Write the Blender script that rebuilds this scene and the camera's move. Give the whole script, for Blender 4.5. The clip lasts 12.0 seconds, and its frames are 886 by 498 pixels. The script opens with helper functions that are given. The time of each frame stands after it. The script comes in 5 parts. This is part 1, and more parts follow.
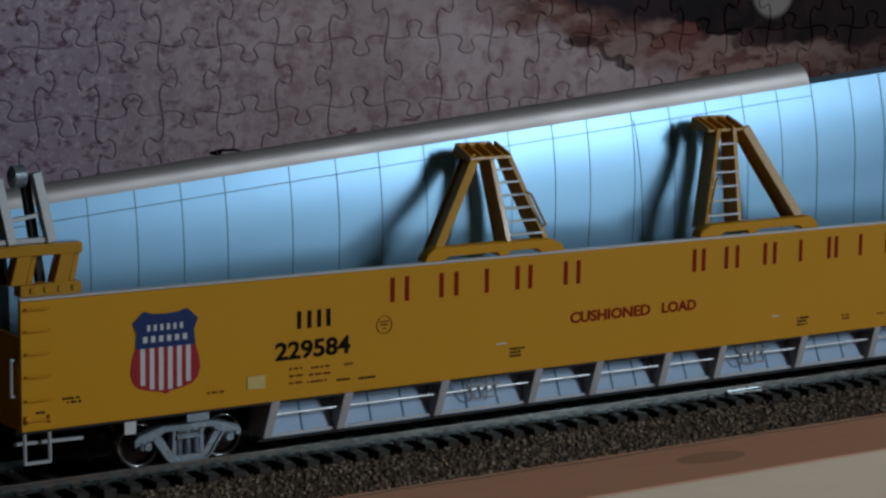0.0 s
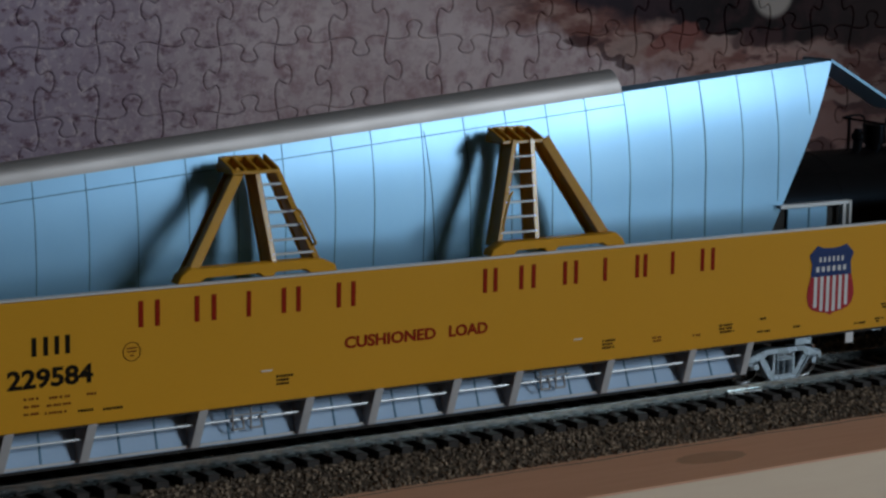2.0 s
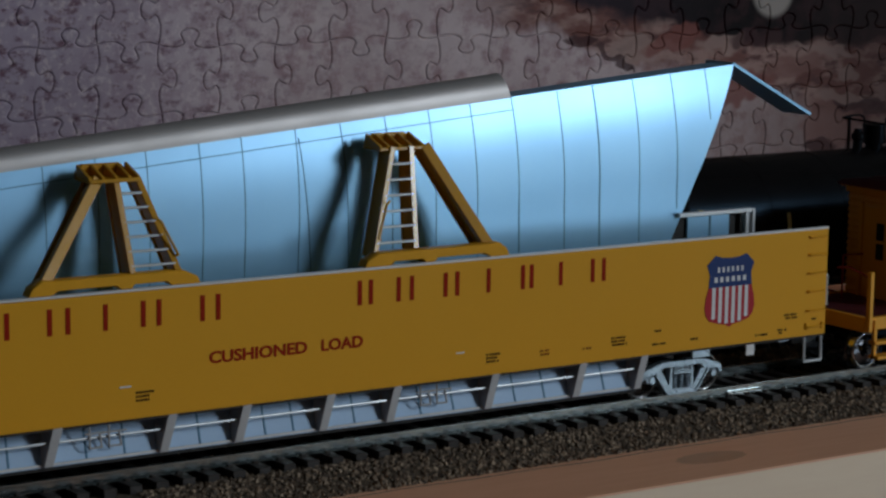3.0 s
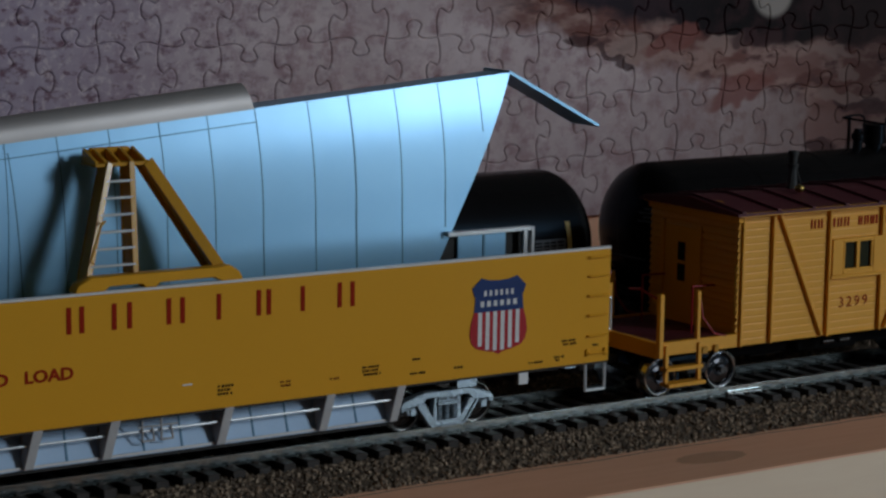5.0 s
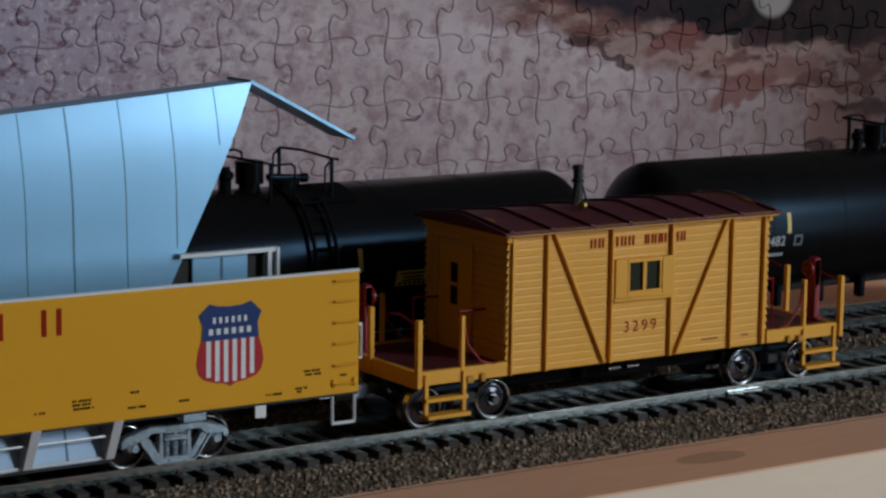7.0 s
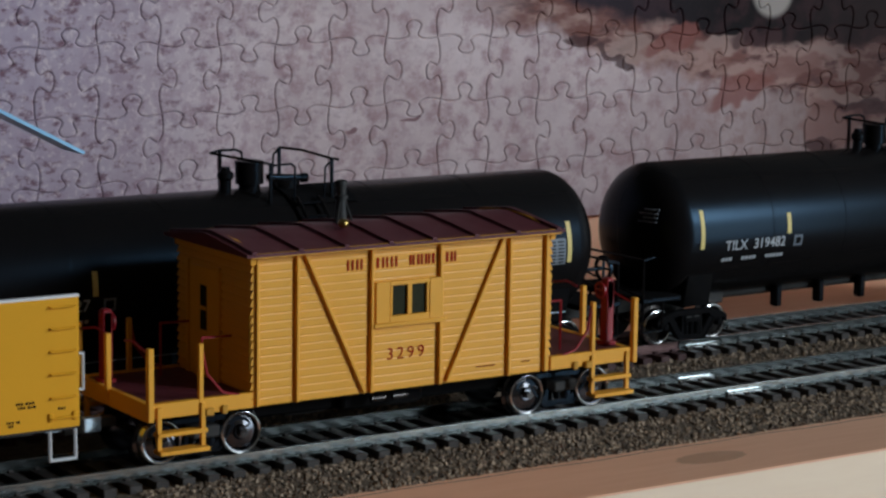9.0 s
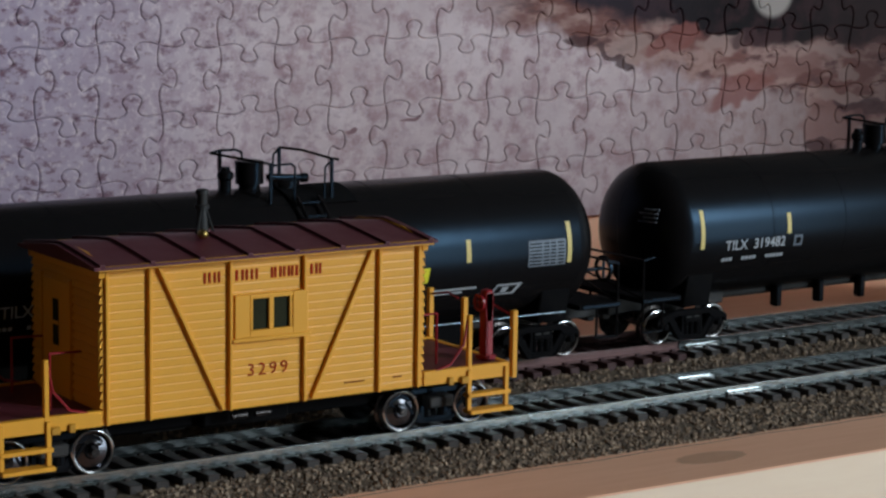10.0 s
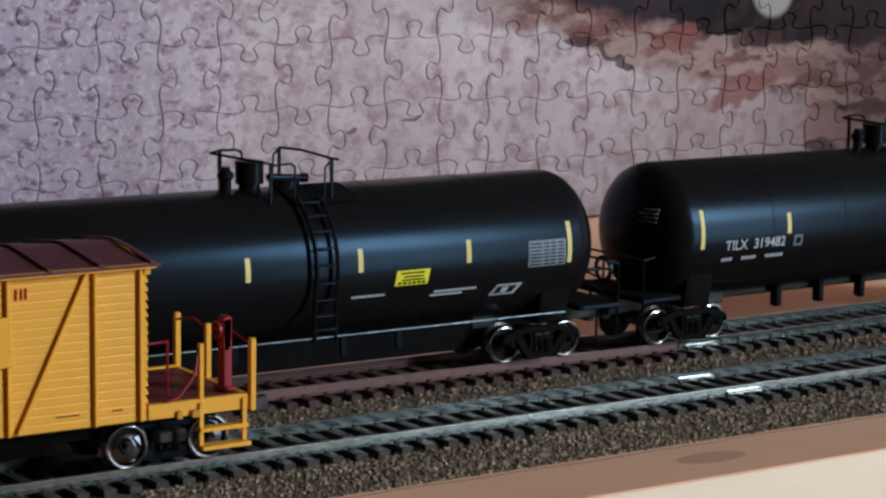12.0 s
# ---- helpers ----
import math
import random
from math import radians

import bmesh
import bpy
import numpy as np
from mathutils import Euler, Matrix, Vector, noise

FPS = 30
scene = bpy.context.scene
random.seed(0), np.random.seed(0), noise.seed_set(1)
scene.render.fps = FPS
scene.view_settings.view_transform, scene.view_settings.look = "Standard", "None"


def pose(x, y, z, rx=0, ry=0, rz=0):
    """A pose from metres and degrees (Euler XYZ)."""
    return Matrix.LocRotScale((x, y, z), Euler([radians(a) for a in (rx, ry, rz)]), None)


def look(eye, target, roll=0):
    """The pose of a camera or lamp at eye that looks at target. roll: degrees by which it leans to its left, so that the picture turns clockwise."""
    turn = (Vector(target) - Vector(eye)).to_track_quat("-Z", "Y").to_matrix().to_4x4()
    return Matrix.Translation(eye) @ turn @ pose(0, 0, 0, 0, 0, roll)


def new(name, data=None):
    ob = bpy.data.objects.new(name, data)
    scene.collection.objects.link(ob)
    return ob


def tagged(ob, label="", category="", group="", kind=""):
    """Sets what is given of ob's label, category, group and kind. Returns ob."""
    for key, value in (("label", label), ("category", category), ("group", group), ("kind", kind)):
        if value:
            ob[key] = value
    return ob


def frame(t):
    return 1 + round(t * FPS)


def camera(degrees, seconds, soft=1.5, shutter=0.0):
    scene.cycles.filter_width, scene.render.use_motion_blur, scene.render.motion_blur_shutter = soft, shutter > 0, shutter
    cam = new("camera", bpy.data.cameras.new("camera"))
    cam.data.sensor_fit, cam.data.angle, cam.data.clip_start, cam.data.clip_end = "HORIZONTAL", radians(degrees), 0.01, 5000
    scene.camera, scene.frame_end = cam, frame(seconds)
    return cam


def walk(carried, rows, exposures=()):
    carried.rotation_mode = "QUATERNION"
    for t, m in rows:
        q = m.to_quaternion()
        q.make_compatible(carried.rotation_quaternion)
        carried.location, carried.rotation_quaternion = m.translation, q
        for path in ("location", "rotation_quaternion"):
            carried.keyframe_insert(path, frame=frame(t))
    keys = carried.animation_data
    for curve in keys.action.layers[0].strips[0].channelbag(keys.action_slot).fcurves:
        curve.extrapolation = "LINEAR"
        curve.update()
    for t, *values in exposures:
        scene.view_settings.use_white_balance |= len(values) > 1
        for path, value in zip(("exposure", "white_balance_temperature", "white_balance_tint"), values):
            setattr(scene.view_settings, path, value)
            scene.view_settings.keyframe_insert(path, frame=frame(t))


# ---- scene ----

# ---- camera ----
EYE = Vector((0.0, -0.42448, 0.11678))
AHEAD = Vector((0.548309, 0.822256, -0.152490))
cam = camera(21.818, 12.0, soft=2.5)
AIM = look(EYE, EYE + AHEAD, 0.868)
walk(cam, [(0.0, AIM), (12.0, AIM)],
     [(0.0, -0.04), (1.0, 0.0), (2.0, 0.0), (3.0, 0.03), (5.0, 0.02), (6.0, 0.26), (7.0, 0.72), (7.7, 0.95), (9.5, 1.22), (10.5, 1.35), (12.0, 1.6)])

# ---- light ----
MM = 0.001
world = bpy.data.worlds.new("world")
scene.world = world
world.use_nodes = True
WN = world.node_tree
sky = WN.nodes.new("ShaderNodeTexSky")
sky.sky_type, sky.sun_disc, sky.sun_elevation, sky.sun_rotation = "NISHITA", False, radians(25), radians(150)
WN.links.new(sky.outputs[0], WN.nodes["Background"].inputs[0])
WN.nodes["Background"].inputs[1].default_value = 0.05
# daylight that comes in through the room's window
WIN_X, WIN_Z, WIN_W, WIN_H, WIN_Y = 2.16, 0.55, 0.52, 2.50, -2.52
# sky above; below it a duller lamp added to brighten the lower hull, source unseen
for name, z, h, watts, tone in (("sky_daylight", 1.28, 1.02, 39.0, (0.75, 0.89, 1.0)), ("ground_daylight", 0.02, 1.42, 11.5, (0.66, 0.86, 1.0))):
    lamp = bpy.data.lights.new(name, "AREA")
    lamp.shape, lamp.size, lamp.size_y, lamp.energy, lamp.color = "RECTANGLE", WIN_W, h, watts, tone
    new(name, lamp).matrix_basis = look((WIN_X, WIN_Y - 0.02, z), (WIN_X, 0.0, z))

# ---- materials ----
def material(name, colour, second=None, rough=0.5, metal=0.0, size=4.0, mix=0.5, bump=0.0, bump_size=0.6, coat=0.0, stretch=(1, 1, 1), rough_var=0.12, spec=0.28, tint=(1.0, 1.0, 1.0)):
    """Two-scale procedural surface. Sizes in millimetres."""
    m = bpy.data.materials.new(name)
    m.use_nodes = True
    nt = m.node_tree
    b = nt.nodes["Principled BSDF"]
    geo = nt.nodes.new("ShaderNodeTexCoord")
    mp = nt.nodes.new("ShaderNodeMapping")
    mp.inputs["Scale"].default_value = stretch
    nt.links.new(geo.outputs["Object"], mp.inputs[0])
    big, fine = nt.nodes.new("ShaderNodeTexNoise"), nt.nodes.new("ShaderNodeTexNoise")
    for n, sz, det in ((big, size, 4), (fine, bump_size, 3)):
        n.inputs["Scale"].default_value, n.inputs["Detail"].default_value = 1000.0 / sz, det
        nt.links.new(mp.outputs[0], n.inputs["Vector"])
    second = second or tuple(c * 0.8 for c in colour)
    ramp = nt.nodes.new("ShaderNodeMapRange")
    ramp.inputs[1].default_value, ramp.inputs[2].default_value, ramp.inputs[4].default_value = 0.35, 0.7, mix
    add = nt.nodes.new("ShaderNodeMath")
    add.operation = "MULTIPLY_ADD"
    add.inputs[1].default_value = 0.45
    nt.links.new(fine.outputs[0], add.inputs[0])
    sc = nt.nodes.new("ShaderNodeMath")
    sc.operation = "MULTIPLY"
    sc.inputs[1].default_value = 0.55
    nt.links.new(big.outputs[0], sc.inputs[0])
    nt.links.new(sc.outputs[0], add.inputs[2])
    nt.links.new(add.outputs[0], ramp.inputs[0])
    mx = nt.nodes.new("ShaderNodeMix")
    mx.data_type = "RGBA"
    mx.inputs[6].default_value, mx.inputs[7].default_value = (*colour, 1), (*second, 1)
    nt.links.new(ramp.outputs[0], mx.inputs[0])
    nt.links.new(mx.outputs[2], b.inputs["Base Color"])
    rr = nt.nodes.new("ShaderNodeMapRange")
    rr.inputs[3].default_value, rr.inputs[4].default_value = max(0.03, rough - rough_var), min(1, rough + rough_var)
    nt.links.new(big.outputs[0], rr.inputs[0])
    nt.links.new(rr.outputs[0], b.inputs["Roughness"])
    b.inputs["Metallic"].default_value = metal
    b.inputs["Coat Weight"].default_value = coat
    b.inputs["Specular IOR Level"].default_value, b.inputs["Specular Tint"].default_value = spec, (*tint, 1)
    if bump:
        bp = nt.nodes.new("ShaderNodeBump")
        bp.inputs["Strength"].default_value, bp.inputs["Distance"].default_value = bump, 0.0003
        nt.links.new(fine.outputs[0], bp.inputs["Height"])
        nt.links.new(bp.outputs[0], b.inputs["Normal"])
    return m


YELLOW = material("yellow_paint", (0.72, 0.335, 0.017), (0.66, 0.30, 0.014), 0.5, size=30, mix=0.4, bump=0.03, spec=0.12)
CABOOSE_YELLOW = material("caboose_yellow_paint", (0.77, 0.355, 0.034), (0.70, 0.31, 0.026), 0.40, size=14, mix=0.5, bump=0.05, spec=0.22)
POST_YELLOW = material("post_yellow_paint", (0.50, 0.235, 0.018), (0.42, 0.19, 0.014), 0.5, size=9, mix=0.5, bump=0.05)
FRAME_YELLOW = material("frame_yellow_paint", (0.60, 0.29, 0.022), (0.48, 0.225, 0.016), 0.20, size=6, mix=0.6, bump=0.03, spec=0.6, rough_var=0.05)
# grey skin; the blue of the window light is put into its colour
SILVER = material("brushed_silver_skin", (0.285, 0.525, 0.76), (0.245, 0.485, 0.73), 0.31, 0.36, size=40, mix=0.6, bump=0.10, bump_size=9.0, rough_var=0.05)
# brown reflections along the hull's top are put into the cap's colour
CAP = material("warm_reflection_cap", (0.46, 0.42, 0.41), (0.38, 0.345, 0.335), 0.46, 0.55, size=30, mix=0.6, bump=0.08, bump_size=6.0)
HULL_SEAM = material("dull_hull_seam", (0.105, 0.215, 0.325), None, 0.42, 0.3, size=5)
SEAM = material("dark_seam", (0.11, 0.23, 0.35), None, 0.6, size=5)
SKIRT = material("pale_grey_panel", (0.47, 0.61, 0.80), (0.40, 0.54, 0.72), 0.4, 0.1, size=10, mix=0.5)
RIB = material("warm_grey_rib", (0.42, 0.40, 0.40), (0.33, 0.31, 0.31), 0.5, 0.1, size=6, mix=0.6, bump=0.05)
TRUCK_GREY = material("silver_truck_paint", (0.32, 0.38, 0.43), (0.22, 0.26, 0.30), 0.28, 0.5, size=3, mix=0.7, bump=0.1)
# blue of the window's highlight is put into the specular tint
BLACK = material("satin_black", (0.007, 0.006, 0.006), (0.010, 0.008, 0.008), 0.26, size=30, mix=0.6, bump=0.02, rough_var=0.02, spec=0.11, tint=(0.28, 0.62, 1.0))
MATT_BLACK = material("matt_black", (0.005, 0.005, 0.006), (0.009, 0.008, 0.007), 0.9, size=6, mix=0.6, bump=0.1, spec=0.04)
DARK = material("dark_underframe", (0.02, 0.02, 0.021), (0.04, 0.033, 0.028), 0.6, size=5, mix=0.7, bump=0.15)
CHROME = material("bright_wheel_steel", (0.75, 0.76, 0.78), (0.55, 0.56, 0.58), 0.18, 1.0, size=4, mix=0.5)
WHEEL_FACE = material("blackened_wheel_steel", (0.040, 0.034, 0.032), (0.022, 0.019, 0.018), 0.28, 0.7, size=3, mix=0.6)
WHEEL_CHROME = material("polished_wheel_face", (0.085, 0.085, 0.095), (0.045, 0.045, 0.05), 0.14, 1.0, size=4, mix=0.6)
RAIL = material("nickel_rail", (0.36, 0.39, 0.39), (0.12, 0.13, 0.13), 0.22, 1.0, size=5, mix=0.8, bump=0.08, stretch=(0.3, 1, 1))
RAIL_TOP = material("polished_rail_top", (0.62, 0.64, 0.64), (0.42, 0.44, 0.44), 0.24, 1.0, size=4, mix=0.7, bump=0.05, stretch=(0.25, 1, 1))
RAIL_BROWN = material("weathered_rail", (0.20, 0.115, 0.11), (0.12, 0.065, 0.062), 0.45, 0.35, size=3, mix=0.7, bump=0.1)
JOINER = material("bright_rail_joiner", (0.85, 0.87, 0.87), (0.7, 0.72, 0.72), 0.22, 1.0, size=3)
TIE = material("dark_brown_tie", (0.050, 0.040, 0.036), (0.028, 0.022, 0.020), 0.6, size=2.5, mix=0.8, bump=0.35, bump_size=0.5, stretch=(1, 0.25, 1))
TIE_RED = material("red_brown_tie", (0.075, 0.034, 0.034), (0.042, 0.020, 0.020), 0.6, size=2.5, mix=0.8, bump=0.35, bump_size=0.5, stretch=(1, 0.25, 1))
BED = material("brown_roadbed", (0.13, 0.095, 0.065), (0.05, 0.037, 0.028), 0.9, size=1.4, mix=0.9, bump=1.0, bump_size=0.7)
WOOD = material("plain_pine_board", (0.90, 0.515, 0.345), (0.80, 0.42, 0.265), 0.6, size=22, mix=0.7, bump=0.04, bump_size=2.0, stretch=(0.12, 1, 1), spec=0.05)
KNOT = material("knot_wood", (0.66, 0.37, 0.235), (0.58, 0.31, 0.19), 0.5, size=9, mix=0.7, stretch=(0.3, 1, 1))
PENCIL = material("pencil_grey", (0.16, 0.12, 0.10), None, 0.6, size=3)
WOOD_EDGE = material("pale_board_edge", (0.90, 0.70, 0.53), (0.83, 0.61, 0.45), 0.6, size=14, mix=0.6, bump=0.08, bump_size=1.2, stretch=(0.12, 1, 1))
MAROON = material("maroon_paint", (0.105, 0.019, 0.028), (0.080, 0.015, 0.021), 0.5, size=6, mix=0.7, bump=0.12)
RED = material("red_paint", (0.27, 0.012, 0.020), (0.19, 0.008, 0.014), 0.35, size=4, mix=0.5)
LETTER_RED = material("red_lettering", (0.31, 0.018, 0.005), (0.25, 0.013, 0.004), 0.6, size=3, mix=0.4, spec=0.06)
LETTER_BLACK = material("black_lettering", (0.014, 0.010, 0.006), None, 0.8, size=3, spec=0.08)
LETTER_GREY = material("grey_lettering", (0.42, 0.43, 0.45), (0.3, 0.31, 0.33), 0.5, size=2)
PANEL_GREY = material("dull_grey_print", (0.17, 0.19, 0.22), (0.11, 0.125, 0.15), 0.5, size=1.5, mix=0.8)
STENCIL = material("dim_stencil", (0.20, 0.045, 0.010), None, 0.8, size=2, spec=0.08)
BLUE = material("shield_blue", (0.010, 0.035, 0.15), (0.008, 0.028, 0.12), 0.6, size=4)
SHIELD_RED = material("shield_red", (0.42, 0.012, 0.020), (0.36, 0.010, 0.015), 0.6, size=4)
WHITE = material("off_white_paint", (0.72, 0.70, 0.70), (0.62, 0.60, 0.60), 0.45, size=4)
LIGHT_METAL = material("light_grey_wire", (0.62, 0.63, 0.65), (0.48, 0.49, 0.5), 0.35, 0.3, size=3)
PALE_YELLOW = material("pale_yellow_marker", (0.72, 0.56, 0.20), (0.6, 0.45, 0.15), 0.5, size=2)
LABEL_YELLOW = material("yellow_label", (0.75, 0.68, 0.03), (0.65, 0.58, 0.02), 0.5, size=3)
BRASS = material("brass", (0.55, 0.38, 0.12), (0.42, 0.28, 0.08), 0.3, 1.0, size=2)
GLASS_DARK = material("dark_window_glass", (0.012, 0.012, 0.006), (0.040, 0.042, 0.014), 0.35, size=9, mix=0.7, spec=0.05)
# unseen room surfaces, toned to fill shadows from one side and dim the other
PLASTER = material("dim_warm_plaster", (0.125, 0.108, 0.094), (0.10, 0.088, 0.077), 0.9, size=300, mix=0.5, bump=0.2, bump_size=4)
DARK_PLASTER = material("bounce_cutting_plaster", (0.055, 0.046, 0.040), (0.045, 0.038, 0.033), 0.9, size=300, mix=0.5, bump=0.2, bump_size=4)
PALE_PLASTER = material("shadow_fill_plaster", (0.62, 0.59, 0.55), (0.55, 0.52, 0.48), 0.9, size=300, mix=0.5, bump=0.2, bump_size=4)
FLOORING = material("oak_floor", (0.30, 0.20, 0.13), (0.24, 0.155, 0.095), 0.5, size=80, mix=0.7, stretch=(0.1, 1, 1))


def stone_material():
    m = bpy.data.materials.new("brown_ballast_stone")
    m.use_nodes = True
    nt = m.node_tree
    b = nt.nodes["Principled BSDF"]
    g = nt.nodes.new("ShaderNodeNewGeometry")
    r = nt.nodes.new("ShaderNodeValToRGB")
    e = r.color_ramp.elements
    e[0].color, e[1].color = (0.075, 0.052, 0.038, 1), (0.42, 0.305, 0.21, 1)
    k = e.new(0.55)
    k.color = (0.175, 0.118, 0.078, 1)
    nt.links.new(g.outputs["Random Per Island"], r.inputs[0])
    nt.links.new(r.outputs[0], b.inputs["Base Color"])
    b.inputs["Roughness"].default_value = 0.8
    return m


def puzzle_material():
    """Printed photograph on card: speckled pinkish stone, red rocks, dark distance. Weaker light to the right is put
    into the colours too.
    """
    m = bpy.data.materials.new("printed_puzzle_card")
    m.use_nodes = True
    nt = m.node_tree
    L, N = nt.links.new, nt.nodes.new
    b = nt.nodes["Principled BSDF"]
    g = N("ShaderNodeNewGeometry")
    sep = N("ShaderNodeSeparateXYZ")
    L(g.outputs["Position"], sep.inputs[0])

    def math(op, a, c, d=None):
        n = N("ShaderNodeMath")
        n.operation = op
        for i, v in enumerate((a, c, d)):
            if v is None:
                continue
            if isinstance(v, (int, float)):
                n.inputs[i].default_value = v
            else:
                L(v, n.inputs[i])
        return n.outputs[0]

    def noise_tex(mm_size, detail=3, rough=0.6, stretch=None):
        n = N("ShaderNodeTexNoise")
        n.inputs["Scale"].default_value, n.inputs["Detail"].default_value, n.inputs["Roughness"].default_value = 1000 / mm_size, detail, rough
        src = g.outputs["Position"]
        if stretch:
            mp = N("ShaderNodeMapping")
            mp.inputs["Scale"].default_value = stretch
            L(src, mp.inputs[0])
            src = mp.outputs[0]
        L(src, n.inputs["Vector"])
        return n.outputs[0]

    def ramp(v, lo, hi, a=0.0, c=1.0):
        n = N("ShaderNodeMapRange")
        n.interpolation_type = "SMOOTHSTEP"
        for i, q in enumerate((lo, hi, a, c)):
            n.inputs[i + 1].default_value = q
        L(v, n.inputs[0])
        return n.outputs[0]

    def mixed(f, a, c):
        n = N("ShaderNodeMix")
        n.data_type = "RGBA"
        L(f, n.inputs[0])
        for i, q in ((6, a), (7, c)):
            if isinstance(q, tuple):
                n.inputs[i].default_value = (*q, 1)
            else:
                L(q, n.inputs[i])
        return n.outputs[2]

    X, Z = sep.outputs[0], sep.outputs[2]
    base = mixed(ramp(noise_tex(28), 0.35, 0.68), (0.58, 0.455, 0.46), (0.46, 0.345, 0.355))
    base = mixed(ramp(noise_tex(5, 4), 0.42, 0.7), base, (0.36, 0.23, 0.24))
    left = ramp(X, 0.235, 0.39, 1.0, 0.0)
    base = mixed(ramp(X, 0.225, 0.34, 0.8, 0.0), base, (0.37, 0.295, 0.385))
    spots = math("MULTIPLY", ramp(noise_tex(2.6, 4, 0.6, (0.7, 1, 1.1)), 0.50, 0.68), math("MULTIPLY_ADD", left, 0.80, 0.08))
    base = mixed(spots, base, (0.15, 0.07, 0.095))
    pale = math("MULTIPLY", ramp(noise_tex(1.7, 3), 0.52, 0.68), math("MULTIPLY_ADD", left, 0.38, 0.2))
    base = mixed(pale, base, (0.66, 0.53, 0.55))
    # darkened rightwards: the weaker light at that end is put into the print
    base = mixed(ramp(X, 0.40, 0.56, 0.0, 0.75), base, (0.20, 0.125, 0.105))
    # heights above the far edge of the rocks and above the foot of them
    edge = math("MAXIMUM", math("SUBTRACT", 0.0858, math("MULTIPLY", math("SUBTRACT", X, 0.414), 0.205)), 0.069)
    far_on = ramp(math("ADD", math("SUBTRACT", Z, edge), math("MULTIPLY", math("SUBTRACT", noise_tex(14, 3), 0.5), 0.010)), -0.001, 0.003)
    low = math("ADD", math("SUBTRACT", Z, 0.0765), math("MULTIPLY", math("SUBTRACT", X, 0.40), 0.235))
    rock_on = ramp(math("ADD", low, math("MULTIPLY", math("SUBTRACT", noise_tex(15, 3), 0.5), 0.022)), -0.002, 0.004)
    rocks = mixed(ramp(noise_tex(9, 3, 0.6, (0.55, 1, 1.2)), 0.40, 0.60), (0.34, 0.205, 0.18), (0.17, 0.07, 0.06))
    rocks = mixed(ramp(noise_tex(4, 3, 0.6, (0.5, 1, 1.3)), 0.50, 0.66), rocks, (0.12, 0.055, 0.052))
    out = mixed(math("MULTIPLY", rock_on, ramp(X, 0.372, 0.41)), base, rocks)
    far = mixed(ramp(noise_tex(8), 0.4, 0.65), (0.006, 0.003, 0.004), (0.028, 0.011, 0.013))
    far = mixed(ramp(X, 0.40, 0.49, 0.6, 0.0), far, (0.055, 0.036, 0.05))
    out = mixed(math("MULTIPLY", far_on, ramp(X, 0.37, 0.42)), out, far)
    # single boulders, cracks and stains in the picture, in millimetres: place, half sizes, lean, tone
    tones = {"p": (0.33, 0.215, 0.19), "r": (0.21, 0.072, 0.062), "m": (0.24, 0.12, 0.105), "d": (0.055, 0.024, 0.026), "s": (0.15, 0.055, 0.065)}
    Xw = math("ADD", X, math("MULTIPLY", math("SUBTRACT", noise_tex(8, 1), 0.5), 0.012))
    Zw = math("ADD", Z, math("MULTIPLY", math("SUBTRACT", noise_tex(7, 1, 0.5, (1, 1, 1.3)), 0.5), 0.008))
    for cx, cz, rx, rz, lean, tone in ((447.5, 70.5, 10.2, 5.3, -1, "p"), (461.0, 72.5, 13.3, 3.8, 15, "r"), (437.6, 67.4, 10.0, 1.5, -25, "d"), (425.4, 73.9, 6.1, 1.5, -5, "d"),
                                       (480.7, 70.9, 10.6, 3.6, 3, "p"), (511.2, 62.9, 14.7, 3.4, 6, "m"), (490.1, 55.8, 15.3, 5.1, 14, "r"), (525.8, 68.0, 16.9, 1.7, -9, "p"),
                                       (494.9, 72.5, 12.1, 3.3, -1, "d"), (529.3, 41.7, 12.3, 9.9, -2, "m"), (525.0, 36.2, 9.2, 2.5, -3, "d"), (536.9, 51.9, 13.0, 2.4, -8, "p"),
                                       (544.8, 47.9, 12.1, 2.5, -6, "d"), (536.4, 59.9, 4.6, 2.6, -2, "p"), (343.8, 50.2, 2.2, 1.6, 24, "s"), (363.1, 52.5, 3.5, 0.8, 2, "s")):
        co, si = np.cos(radians(lean)), np.sin(radians(lean))
        ux, uz = math("SUBTRACT", Xw, cx * MM), math("SUBTRACT", Zw, cz * MM)
        u = math("ADD", math("MULTIPLY", ux, float(co / rx / MM)), math("MULTIPLY", uz, float(si / rx / MM)))
        v = math("SUBTRACT", math("MULTIPLY", uz, float(co / rz / MM)), math("MULTIPLY", ux, float(si / rz / MM)))
        rad = math("ADD", math("MULTIPLY", u, u), math("MULTIPLY", v, v))
        out = mixed(ramp(rad, 0.55, 1.2, 0.8, 0.0), out, tones[tone])
    # the whole picture gets darker once more towards its right end
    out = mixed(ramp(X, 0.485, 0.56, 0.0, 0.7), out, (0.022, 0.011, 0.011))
    # the pale round stone at the upper border
    dx, dz = math("SUBTRACT", X, 0.5022), math("SUBTRACT", Z, 0.0877)
    rad = math("SQRT", math("ADD", math("MULTIPLY", dx, dx), math("MULTIPLY", dz, dz)), None)
    out = mixed(ramp(rad, 0.0072, 0.0098, 0.75, 0.0), out, (0.40, 0.34, 0.31))
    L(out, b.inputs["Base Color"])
    b.inputs["Roughness"].default_value, b.inputs["Specular IOR Level"].default_value = 0.5, 0.06
    bp = N("ShaderNodeBump")
    bp.inputs["Strength"].default_value, bp.inputs["Distance"].default_value = 0.25, 0.0002
    L(noise_tex(1.1, 2), bp.inputs["Height"])
